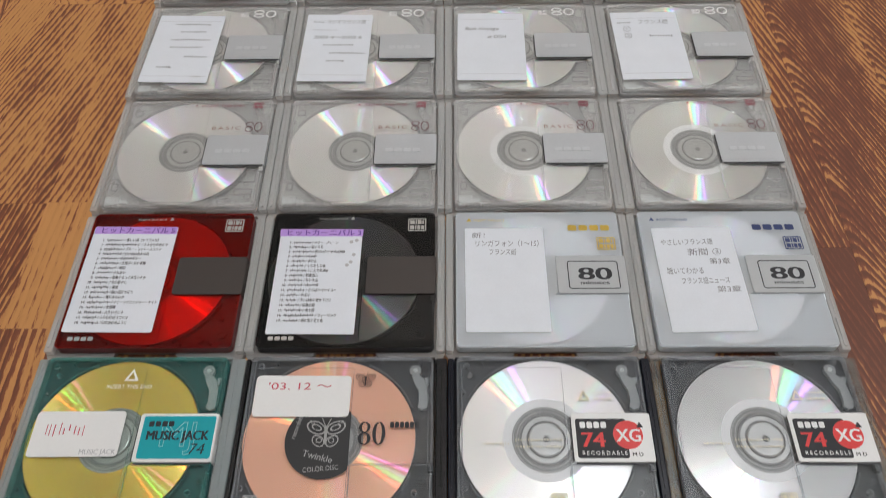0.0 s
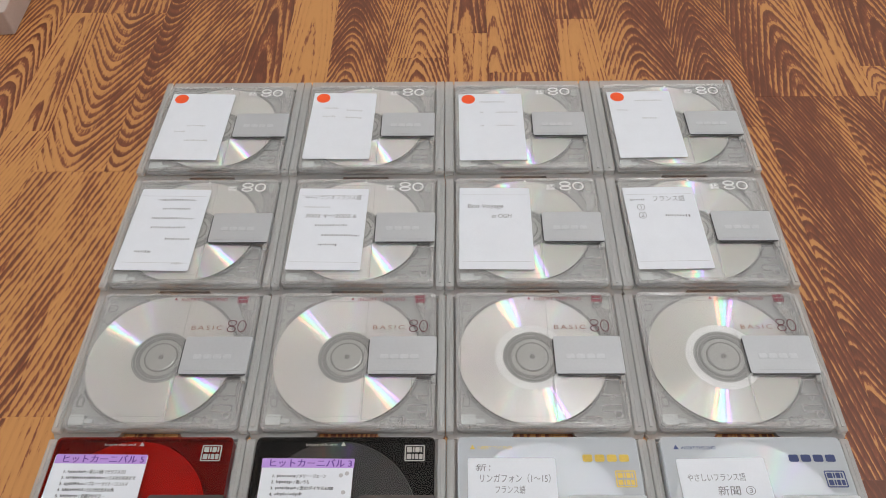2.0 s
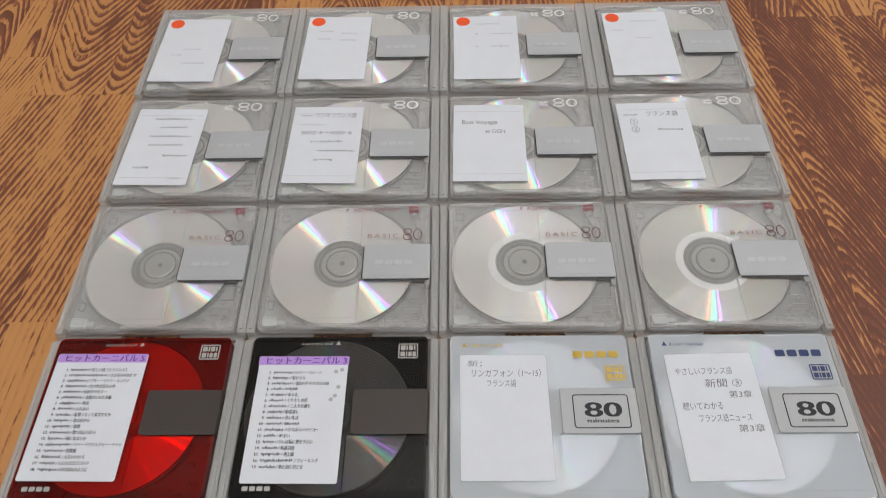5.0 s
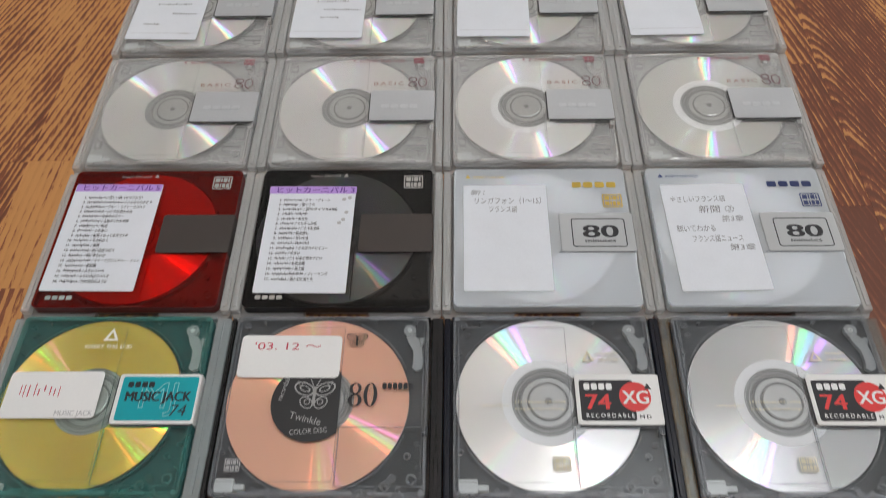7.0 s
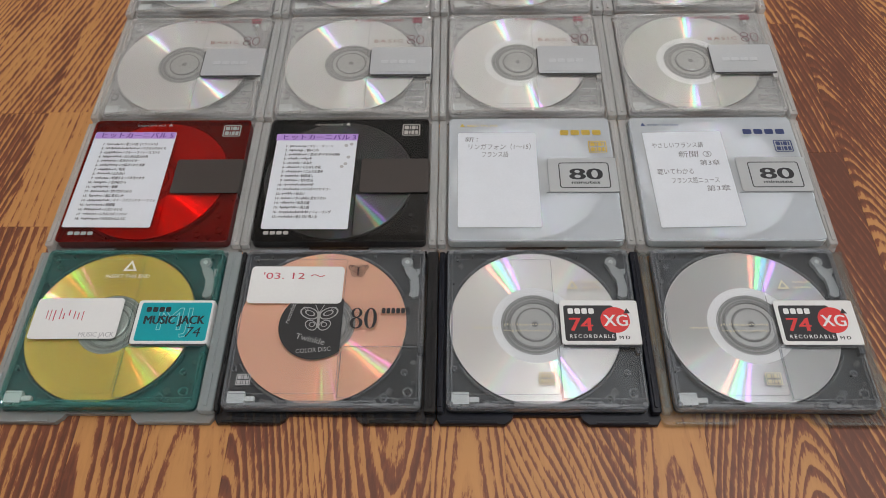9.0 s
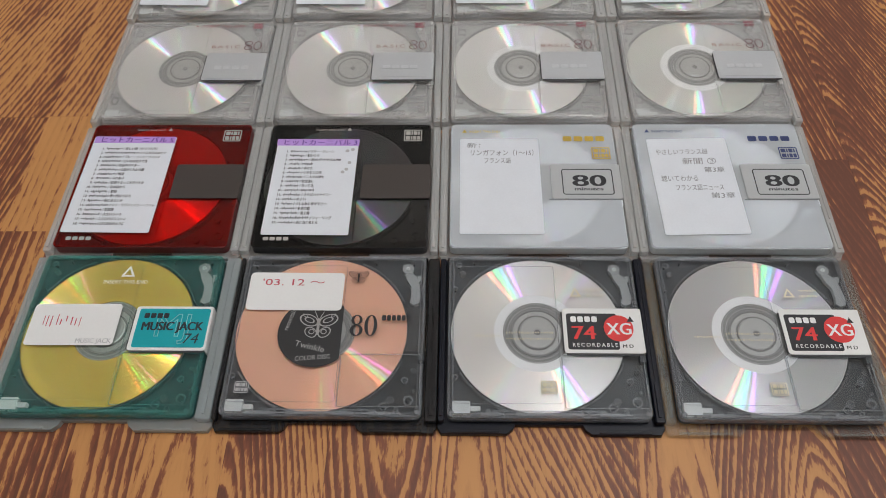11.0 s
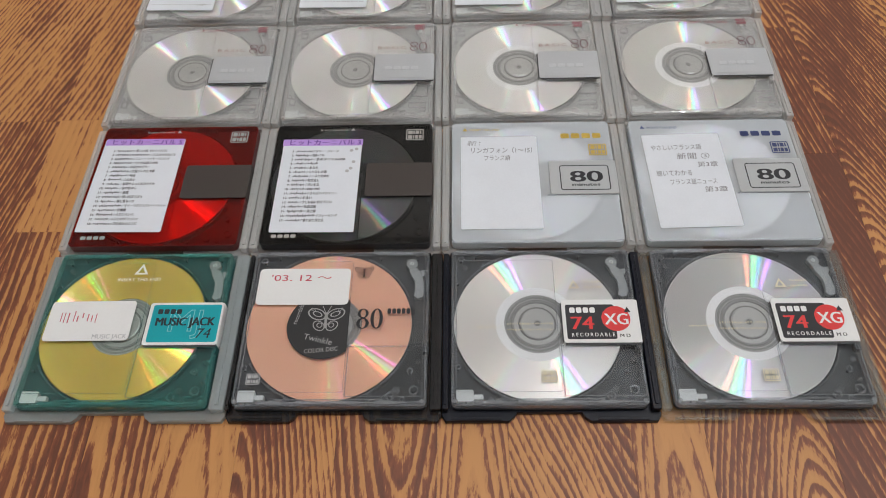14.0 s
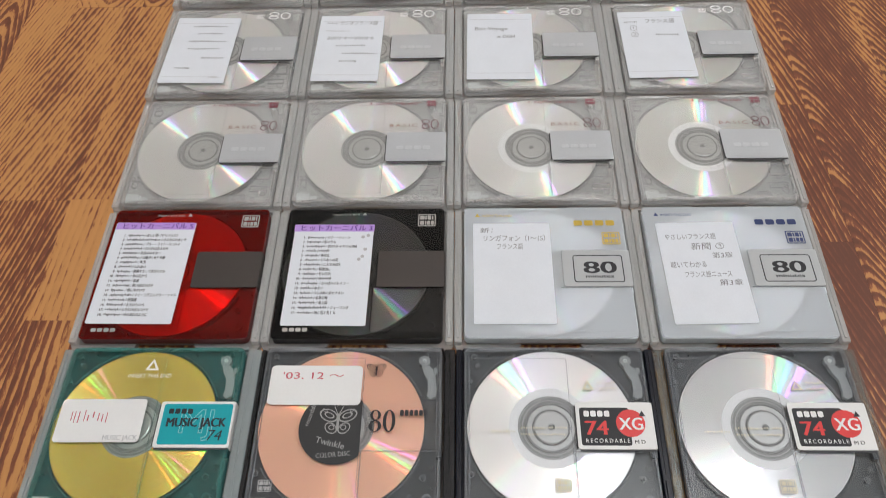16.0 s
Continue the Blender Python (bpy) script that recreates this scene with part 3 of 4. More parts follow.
        keep = [p for p in pts if not (p[0] > 30 and p[1] < 0)]
        return keep + [(30, -34 + d), (36 - d - 0.3, -33.2), (36 - d, -31), (5.2 + d, -31), (5.2 + d, -9.2), (36 - d, -9.2)]
    loft(bm, [[(x, y, 4.5) for x, y in outline(0.15)], [(x, y, 4.6) for x, y in outline(0)], [(x, y, 4.65) for x, y in outline(0)], [(x, y, TOP) for x, y in outline(0.45)]])
    part("cover", bm, cover, thing)
    bm = bmesh.new()
    slab(bm, 5.3, 35.8, -30.9, -9.3, 4.3, 4.72, 0.6, 0.15)
    part("channel_window", bm, WINDOW.get(shell, cover), thing)
    if levers:
        # Thin bars added to draw the bright glints along the shell's edges.
        for x0, x1, y in ((-29.0, 29.0, -33.0), (-20.0, 20.0, -31.8), (-30.0, -6.0, 32.9), (8.0, 30.0, 32.9)):
            bm = bmesh.new()
            slab(bm, x0, x1, y - 0.25, y + 0.25, TOP - 0.1, TOP + 0.3, 0.2, 0.2)
            part("glint_ridge", bm, DETAIL.get(shell, cover), thing)
        for y0, y1 in ((-26.0, -14.0), (14.0, 27.0)):
            bm = bmesh.new()
            slab(bm, 34.9, 35.3, y0, y1, TOP - 0.1, TOP + 0.3, 0.15, 0.16)
            part("glint_ridge", bm, DETAIL.get(shell, cover), thing)
        bm = bmesh.new()
        frame_line(bm, -34.0, 5.0, -29.0, 29.0, 1.2, 0.18, TOP + 0.01)
        part("label_recess_line", bm, DETAIL.get(shell, cover), thing)
        bm = bmesh.new()
        frame_line(bm, 5.6, 35.4, -30.5, -9.7, 0.8, 0.3, 4.74)
        part("channel_line", bm, DETAIL.get(shell, cover), thing)
    if levers:
        moulding(thing, DETAIL.get(shell, cover), shell == "clear")
    bm = bmesh.new()
    slab(bm, 6.9, 36.5, -9.1, 9.8, TOP, TOP + 0.35, 1.2, 0.15)
    slab(bm, 36.05, 36.5, -8.9, 9.6, 0.6, TOP + 0.2, 0.15, 0.05, 2)
    part("shutter", bm, shutter, thing)
    if shutter in (SHUT_GREY, SHUT_LITE):
        # Flat dark strips on the cover draw the shade along the shutter's edges.
        bm = bmesh.new()
        prism(bm, [(7.6, -9.75), (36.0, -9.75), (36.0, -8.6), (7.6, -8.6)], TOP - 0.03, TOP + 0.06)
        prism(bm, [(6.45, -8.6), (7.6, -8.6), (7.6, 8.4), (6.45, 8.4)], TOP - 0.03, TOP + 0.06)
        part("shutter_shadow_strip", bm, SLOT, thing)
    bm = bmesh.new()
    slab(bm, 34.2, 36.3, -12.2, -9.2, 1.2, 4.48, 0.2, 0.1, 2)
    part("shutter_latch", bm, tray, thing)
    return thing


def label_sheet(thing, x0, x1, y0, y1, turn=0.0, r=0.8, mat=PAPER, z=TOP, name="paper_label", label=""):
    bm = bmesh.new()
    w, h = (x1 - x0) / 2, (y1 - y0) / 2
    slab(bm, -w, w, -h, h, 0.03, 0.18, r, 0.04)
    ob = part(name, bm, mat, thing, label)
    return shifted(ob, (x0 + x1) / 2, (y0 + y1) / 2, z, turn)


Z1 = TOP + 0.02      # print on the cover
Z2 = 0.20            # print on a label, in the label's own frame
ZS = TOP + 0.37      # print on the shutter


def frame_line(bm, x0, x1, y0, y1, r, w, z):
    def lp(d, zz):
        return [(x, y, zz) for x, y in rounded(x0 + d, x1 - d, y0 + d, y1 - d, max(0.05, r - d))]
    return loft(bm, [lp(0, z), lp(0, z + 0.02), lp(w, z + 0.02), lp(w, z), lp(0, z)], (False, False))


def logo_square(thing, x, y, s, mat, z=Z1):
    """The format's square badge, as plain bars in a frame."""
    bm = bmesh.new()
    frame_line(bm, x - s, x + s, y - s * 0.85, y + s * 0.85, s * 0.15, s * 0.12, z)
    for row, widths in ((0.36, (0.50, 0.16, 0.42, 0.16)), (-0.36, (0.46, 0.16, 0.34, 0.34))):
        a = x - s * 0.78
        for w in widths:
            slab(bm, a, a + w * s, y + (row - 0.27) * s, y + (row + 0.27) * s, z, z + 0.02, 0.06 * s, 0.005, 2)
            a += (w + 0.09) * s
    return tagged(part("format_badge", bm, mat, thing), kind="stuff")


def maker_mark(thing, x, y, w, h, mat, n=4, z=Z1, proud=0.02):
    """A maker's name as plain round-cornered shapes."""
    bm = bmesh.new()
    step = w / n
    for k in range(n):
        a, b = x + k * step, x + (k + 0.8) * step
        slab(bm, a, b, y - h / 2, y + h / 2, z, z + proud, h * 0.22, 0.005, 3)
    return tagged(part("maker_mark", bm, mat, thing), kind="stuff")


def triangle(thing, x, y, s, mat, z=Z1, name="insert_arrow", hollow=False):
    bm = bmesh.new()
    a = [(x - s, y - s * 0.8), (x + s, y - s * 0.8), (x, y + s)]
    if hollow:
        b = [(x - s * 0.5, y - s * 0.55), (x + s * 0.5, y - s * 0.55), (x, y + s * 0.45)]
        loft(bm, [[(*p, z) for p in a], [(*p, z + 0.02) for p in a], [(*p, z + 0.02) for p in b], [(*p, z) for p in b], [(*p, z) for p in a]], (False, False))
    else:
        prism(bm, a, z, z + 0.02)
    return part(name, bm, mat, thing)


COLS = (-121.5, -39.9, 41.2, 122.4)
ROW_Y = (32.0, 104.0, 176.0, 249.5, 325.0)


SHIFT = {2: (-0.6, -0.3, -0.4, 1.4), 3: (-2.3, -1.8, 0.0, 3.2), 4: (-3.8, -3.0, 0.0, 4.4)}


def lay(thing, col, row, dx=0.0, dy=0.0, turn=0.0, z=0.0):
    thing.matrix_basis = pose((COLS[col] + SHIFT.get(row, (0, 0, 0, 0))[col] + dx) * MM, (ROW_Y[row] + dy) * MM, z * MM, 0, 0, turn)
    return thing


CASE_KIND = [["frost", "smoke", "navy", "glassy"]] + [["clear"] * 4] * 4
CASE_LABEL = {"glassy": "colourless transparent plastic minidisc case on the floor", "clear": "clear greyish plastic minidisc case on the floor", "frost": "frosted pale plastic minidisc case on the floor",
              "smoke": "dark smoky plastic minidisc case on the floor", "navy": "navy black plastic minidisc case on the floor"}
for row in range(5):
    middles = [COLS[c] + SHIFT.get(row, (0, 0, 0, 0))[c] for c in range(4)]
    front, back = ((-38.2, 35.0), (-36.9, 35.0), (-36.9, 35.0), (-38.4, 36.5), (-38.9, 41.0))[row]
    nudge = (0, 2.0, 1.0, 0, 0) if row == 0 else (0, 0, 0, 0, 0)
    for col in range(4):
        kind = CASE_KIND[row][col]
        left = (middles[col - 1] - middles[col]) / 2 + 0.05 + nudge[col] if col else -40.7
        right = (middles[col + 1] - middles[col]) / 2 - 0.05 + nudge[col + 1] if col < 3 else 40.7
        c = disc_case(kind, left, right, front, back)
        tagged(c, CASE_LABEL[kind], "minidisc case", "minidisc cases laid out in a grid")
        lay(c, col, row)
CZ = 2.45            # a cartridge's height in its case


# row of clear cartridges with printed capacity
def basic(col):
    # Only the two right-hand discs get the band's reflection as white colour.
    t = cartridge("clear", DISC_SILVER if col < 3 else DISC_SILVER_SHADED, SHUT_GREY, "clear minidisc with silver disc, grey shutter and maroon print", band=col >= 2)
    triangle(t, -2.4, 30.4, 0.8, MAROON_INK)
    lettering("insert_lettering", "INSERT THIS END", 0.0, 29.2, Z1, 1.7, MAROON_INK, t, 21.5)
    logo_square(t, 28.6, 30.2, 2.4, MAROON_INK)
    lettering("basic_word", "BASIC", 7.6, 13.6, Z1, 2.2, TAN_INK, t, 14.0, spaced=1.35)
    round_number(t, 24.0, 12.2, Z1, 6.4, 8.6, 0.42, DEEP_MAROON)
    maker_mark(t, 12.0, -0.6, 17.5, 2.4, SHUT_EMB, 4, ZS, 0.15)
    bm = bmesh.new()
    slab(bm, 9.5, 33.5, -7.6, -7.2, ZS - 0.02, ZS + 0.12, 0.15, 0.05, 2)
    part("shutter_ridge", bm, SHUT_GREY, t)
    return lay(t, col, 2, z=CZ)


for col in range(4):
    basic(col)


def noted(col, row, dx, dy, lab, turn, dot, script_lines):
    t = cartridge("clear", DISC_SILVER if col < 2 else DISC_SILVER_SHADED, SHUT_GREY, "clear minidisc with a white paper label" + (" and orange-red dot sticker" if dot else " of handwritten notes"))
    round_number(t, 17.6, 24.8, Z1, 6.0, 12.6, 0.85, WHITE_INK)
    triangle(t, 0.0, 31.6, 0.8, WHITE_INK)
    logo_square(t, 12.8, 27.2, 2.2, WHITE_INK)
    maker_mark(t, 12.0, -0.6, 17.5, 2.4, SHUT_EMB, 4, ZS, 0.15)
    bm = bmesh.new()
    slab(bm, 9.5, 33.5, -7.6, -7.2, ZS - 0.02, ZS + 0.12, 0.15, 0.05, 2)
    part("shutter_ridge", bm, SHUT_GREY, t)
    s = label_sheet(t, *lab, turn)
    if dot:
        bm = bmesh.new()
        turned(bm, [(3.9, 0.19), (3.9, 0.24)], -12.5, 22.5, 32)
        part("dot_sticker", bm, RED_DOT, s, "orange-red round sticker")
    if row == 3:
        for yy in (21.6, -21.8):
            bm = bmesh.new()
            slab(bm, -16.5, 16.5, yy - 0.08, yy + 0.08, Z2 - 0.02, Z2 + 0.01, 0.04, 0.005, 1)
            part("ruled_line", bm, FAINT, s)
    for kind, text, x, y, size, width in script_lines:
        if kind == "bar":
            bars("faint_writing", [(x, y, width)], Z2, FAINT if size < 2 else PENCIL, s, 1.3, "", (0.25, 0.8), (0.35, 0.9))
        else:
            lettering("handwriting", text, x, y, Z2, size, PENCIL, s, width, shear=0.1)
    return lay(t, col, row, 0, dy, z=CZ)


LAB4 = (-34.4, 1.6, -26.4, 26.6)
noted(0, 3, 0, 0, LAB4, -1.5, False, [("bar", "", -8, 19, 2, 20), ("bar", "", -4, 13, 2, 14), ("bar", "", -8, 6.5, 2, 21), ("bar", "", -7, 0.5, 2, 17), ("bar", "", 2, -7, 2, 12), ("bar", "", -11, -15, 2, 8), ("bar", "", 9, -22, 1, 5)])
noted(1, 3, 0, 0, LAB4, -1.0, False, [("bar", "", -14, 20, 2, 6), ("txt", "ラジオフランス語", -7, 19, 2.6, 21), ("bar", "", -14, 13.5, 1, 13), ("txt", "2002 4～2002 6", -13, 6.5, 2.4, 26), ("bar", "", -7, 1.5, 2, 16), ("bar", "", -3, -5, 2, 19), ("bar", "", -4, -11, 2, 9)])
noted(2, 3, 0, 0, LAB4, -0.6, False, [("txt", "Bon Voyage", -14, 12.5, 2.8, 18), ("txt", "et OGH", -2, 6, 2.6, 10)])
noted(3, 3, 0, 0, LAB4, 0.8, False, [("bar", "", -15, 18, 2, 7), ("txt", "フランス語", -4, 17, 2.8, 16), ("txt", "①", -13, 11, 3.6, 4), ("txt", "②", -13, 5.5, 3.6, 4), ("bar", "", 1, 7, 2, 12)])
LAB5 = (-34.0, 2.2, -27.0, 27.2)
noted(0, 4, -1.5, 0, LAB5, -1.5, True, [("bar", "", -4, 0, 1, 10), ("bar", "", -10, -5, 1, 6), ("bar", "", -3, -12, 1, 13)])
noted(1, 4, -0.8, 0, LAB5, -1.2, True, [("bar", "", -11, 14, 1, 8), ("bar", "", 2, 12, 1, 9), ("bar", "", -11, 7, 1, 7), ("bar", "", 2, 6, 1, 9)])
noted(2, 4, 0, 0, (-34.0, 2.2, -28.4, 25.8), 0.4, True, [("bar", "", -6, 20, 1, 14), ("bar", "", 3, 11, 1, 12), ("bar", "", -6, 11, 1, 2), ("bar", "", 3, 0, 1, 10), ("bar", "", -6, 0, 1, 2)])
noted(3, 4, 0.5, 0, LAB5, 0.8, True, [("bar", "", -3, 19, 1, 16), ("bar", "", -14, 11, 1, 7), ("bar", "", -1, 4, 1, 8)])


# red and black cartridges with printed song lists; a singer's bar length, then the title or its bar length
SONGS = (
    ((7.2, "悲しい酒（セリフ入り）"), (15.5, "さよならのあとで"), (8.0, "ブルー・ライト・ヨコハマ"), (8.4, "白い色は恋人の色"), (6.8, "真夜中のギター"), (8.2, "太陽がくれた季節"),
     (7.8, "喝采"), (5.8, "ふれあい"), (6.0, "結婚するって本当ですか"), (6.2, "北の宿から"), (7.2, "旅愁"), (7.4, "想い出ぼろぼろ"),
     (5.8, "嫁に来ないか"), (9.6, "マイ・ラグジュアリー・ナイト"), (7.2, "愛燦燦"), (7.2, "人生いろいろ"), (5.8, "ふりむけばヨコハマ"), (7.2, "川の流れのように")),
    ((7.4, "メリー・ジェーン"), (6.4, "狙いうち"), (8.2, "恋のダイヤル6700"), (4.6, 5.0), (5.6, "あなた"), (5.6, "くちなしの花"),
     (7.2, "二人でお酒を"), (5.6, "精霊流し"), (5.8, "甘い生活"), (6.0, 5.6), (7.4, "さらばハイセイコー"), (4.6, "めまい"),
     (4.6, "少しは私に愛を下さい"), (5.8, "私鉄沿線"), (7.2, "池上線"), (12.5, "フィーリング"), (6.0, "酒と泪と男と女")),
)


def listed(col, shell, ink, number, turn, word, box):
    t = cartridge(shell, DISC_VIVID, SHUT_BROWN, word + " minidisc with a printed song-list label and dark shutter", levers=False)
    triangle(t, -0.8, 30.8, 1.0, SILVER_INK)
    lettering("insert_lettering", "Insert this end", -16.0, 30.0, Z1, 1.25, SILVER_INK, t, 12.5)
    logo_square(t, 28.0, 27.0, 4.0, SILVER_INK)
    maker_mark(t, -31.2, -29.9, 11.0, 1.7, SILVER_INK, 4)
    s = label_sheet(t, *box, turn, name="song_list_label")
    bm = bmesh.new()
    slab(bm, -18.4, 18.4, 22.8, 26.7, 0.19, 0.21, 0.3, 0.005, 2)
    part("title_strip", bm, LILAC, s, "lilac title strip")
    lettering("title_lettering", "ヒットカーニバル " + number, -16.0, 23.4, 0.23, 2.5, VIOLET, s, 32.5, bold=0.01)
    rnd = random.Random(col + 3)
    rows = []
    strokes = bmesh.new()
    for k, (first, title) in enumerate(SONGS[col]):
        y = 19.4 - 2.45 * k
        lettering("list_number", str(k + 1) + ".", -12.4, y - 0.55, Z2 + 0.005, 1.15, LIST_INK, s, align="RIGHT", bold=0.02)
        rows.append((-11.6, y, first))
        slash = -11.6 + first + 0.3
        prism(strokes, [(slash, y - 0.7), (slash + 0.16, y - 0.7), (slash + 0.76, y + 0.7), (slash + 0.6, y + 0.7)], Z2, Z2 + 0.02)
        if isinstance(title, str):
            lettering("song_title", title, slash + 1.0, y - 0.62, Z2 + 0.005, 1.25, LIST_INK, s, 1.3 * len(title), bold=0.02)
        else:
            rows.append((slash + 1.0, y, title))
    part("list_slashes", strokes, LIST_INK, s)
    bars("song_list", rows, Z2, LIST_INK, s, 1.05, "", (0.25, 0.6), (0.14, 0.3))
    if col == 1:
        bm = bmesh.new()
        for fx, fy in ((13.5, 19.8), (15.8, 20.6), (15.0, 13.0), (14.0, 9.2), (12.5, 7.6)):
            turned(bm, [(0.9, Z2), (0.9, Z2 + 0.02)], fx, fy, 7)
        part("note_ornament", bm, FAINT, s)
    return lay(t, col, 1, z=CZ)


listed(0, "red", SILVER_INK, "5", -0.5, "translucent dark red", (-34.5, 2.8, -27.0, 26.3))
listed(1, "black", SILVER_INK, "3", -0.4, "smoky black", (-32.4, 3.8, -28.1, 24.0))


# white cartridges
def white_one(col, ink, arrow, script_lines, turn, sx):
    t = cartridge("white", DISC_MILK, SHUT_WHITE, "milky white minidisc with a handwritten paper label", levers=False)
    triangle(t, -30.0, 29.5, 1.1, arrow)
    lettering("insert_lettering", "INSERT THIS END", -28.0, 28.6, Z1, 1.3, arrow, t, 13.6)
    maker_mark(t, 13.6, 24.9, 19.2, 3.0, ink, 4)
    logo_square(t, 29.6, 16.4, 4.0, ink)
    bm = bmesh.new()
    frame_line(bm, 11.5, 33.2, -7.1, 7.0, 1.3, 0.45, ZS)
    part("frame_line", bm, INK, t)
    lettering("capacity_number", "80", 15.7, -2.4, ZS, 6.0, INK, t, 13.8, bold=0.012)
    lettering("minutes_word", "minutes", 16.4, -4.8, ZS, 1.7, INK, t, 12.0, bold=0.012)
    s = label_sheet(t, -32.0 + sx, 2.6 + sx, -27.4, 24.8, turn)
    for text, x, y, size, width in script_lines:
        lettering("handwriting", text, x, y, Z2, size, PENCIL, s, width, shear=0.08)
    return lay(t, col, 1, z=CZ)


white_one(2, GOLD_INK, GOLD_INK, [("新：", -14.5, 21, 2.2, 6), ("リンガフォン（1～15）", -13.3, 16.4, 2.6, 27.5), ("フランス語", -7.1, 12.0, 2.4, 11.5)], 0.0, 0.0)
white_one(3, NAVY_INK, NAVY_INK, [("やさしいフランス語", -14.4, 17.0, 2.4, 22.5), ("新聞 ③", -3.8, 11.4, 2.8, 14.5), ("第3章", 4.6, 6.7, 2.3, 8.8), ("聴いてわかる", -14.3, 2.0, 2.5, 15.5), ("フランス語ニュース", -9.2, -3.0, 2.4, 20.0), ("第3章", 4.8, -7.4, 2.3, 10.0)], 1.3, 1.5)


# front row
def teal_one():
    t = cartridge("teal", DISC_GOLD, SHUT_LITE, "teal minidisc with a gold disc and white labels", core=False)
    triangle(t, -0.6, 25.8, 2.9, WHITE_INK, hollow=True)
    lettering("insert_lettering", "INSERT THIS END", -9.8, 20.2, Z1, 1.7, WHITE_INK, t, 17.6)
    bm = bmesh.new()
    for k in range(9):
        annulus(bm, 15.0 + 1.55 * k, 15.2 + 1.55 * k, 4.0, 4.05, DX, DY, 72)
    part("ring_relief", bm, GOLD_RELIEF, t)
    bm = bmesh.new()
    slab(bm, 8.4, 35.7, -7.9, 8.7, TOP + 0.35, TOP + 0.45, 0.9, 0.03)
    part("shutter_print", bm, CYAN_INK, t, "turquoise printed panel")
    lettering("monogram", "MJ", 15.0, -3.2, TOP + 0.46, 9.5, PALE_CYAN, t, 13.0, hollow=0.012)
    maker_mark(t, 10.6, 5.6, 10.0, 2.2, INK, 4, TOP + 0.49)
    lettering("series_name", "MUSIC JACK", 10.4, -0.7, TOP + 0.5, 3.6, INK, t, 23.2, bold=0.022)
    lettering("capacity_number", "74", 27.0, -6.2, TOP + 0.5, 4.2, INK, t, 5.6, shear=0.15)
    s = label_sheet(t, -33.0, 1.0, -7.0, 10.8, 0.3, r=1.5, mat=TAPE)
    bars("red_writing", [(-12.0, 1.6, 15.5)], Z2, RED_INK, s, 4.2, "", (0.3, 0.45), (0.9, 2.0))
    lettering("series_name", "MUSIC JACK", 2.5, -8.0, Z2, 1.9, FAINT, s, 13.5, bold=0.01)
    return lay(t, 0, 0, z=CZ)


def butterfly(x, y, s, z, mat, thing, name, hollow=False):
    bm = bmesh.new()
    for side in (-1, 1):
        for px, py, rx, ry in ((1.0, 0.7, 1.0, 0.7), (0.7, -0.7, 0.65, 0.6)):
            pts = [(x + side * s * (px + rx * math.cos(a)), y + s * (py + ry * math.sin(a) + 0.25 * px * math.cos(a))) for a in [2 * math.pi * k / 18 for k in range(18)]]
            inn = [(x + side * s * (px + 0.84 * rx * math.cos(a)), y + s * (py + 0.84 * ry * math.sin(a) + 0.22 * px * math.cos(a))) for a in [2 * math.pi * k / 18 for k in range(18)]]
            loft(bm, [[(*p, z) for p in pts], [(*p, z + 0.02) for p in pts], [(*p, z + 0.02) for p in inn], [(*p, z) for p in inn], [(*p, z) for p in pts]], (False, False))
        for px, py, rx, ry, lean in ((0.95, 0.72, 0.55, 0.32, 0.3), (0.62, -0.62, 0.32, 0.3, 0.0), (1.45, 1.25, 0.28, 0.16, 0.5)):
            ring = [2 * math.pi * k / 14 for k in range(14)]
            pts = [(x + side * s * (px + rx * math.cos(a)), y + s * (py + ry * math.sin(a) + lean * rx * math.cos(a))) for a in ring]
            inn = [(x + side * s * (px + 0.72 * rx * math.cos(a)), y + s * (py + 0.72 * ry * math.sin(a) + lean * 0.72 * rx * math.cos(a))) for a in ring]
            loft(bm, [[(*p, z) for p in pts], [(*p, z + 0.02) for p in pts], [(*p, z + 0.02) for p in inn], [(*p, z) for p in inn], [(*p, z) for p in pts]], (False, False))
        feeler = [(0.05, 0.9), (0.12, 0.86), (0.5, 1.7), (0.44, 1.74)]
        prism(bm, [(x + side * s * a, y + s * b) for a, b in feeler][::side], z, z + 0.02)
    slab(bm, x - 0.14 * s, x + 0.14 * s, y - 1.0 * s, y + 0.9 * s, z, z + 0.02, 0.1 * s, 0.005, 2)
    return part(name, bm, mat, thing)


def serif_number(thing, x, y, z, h, mat):
    """The number 80 in heavy round-faced figures with thin hairlines."""
    for name, rings in (("figure_eight", ((0.26, 0.27, 0.27, 0.27, 0.13, 0.22), (0.26, 0.76, 0.235, 0.24, 0.115, 0.195))), ("figure_nought", ((0.86, 0.5, 0.27, 0.5, 0.125, 0.455),))):
        bm = bmesh.new()
        for cx, cy, rx, ry, ix, iy in rings:
            oval_ring(bm, x + cx * h, y + cy * h, rx * h, ry * h, ix * h, iy * h, z)
        part(name, bm, mat, thing)


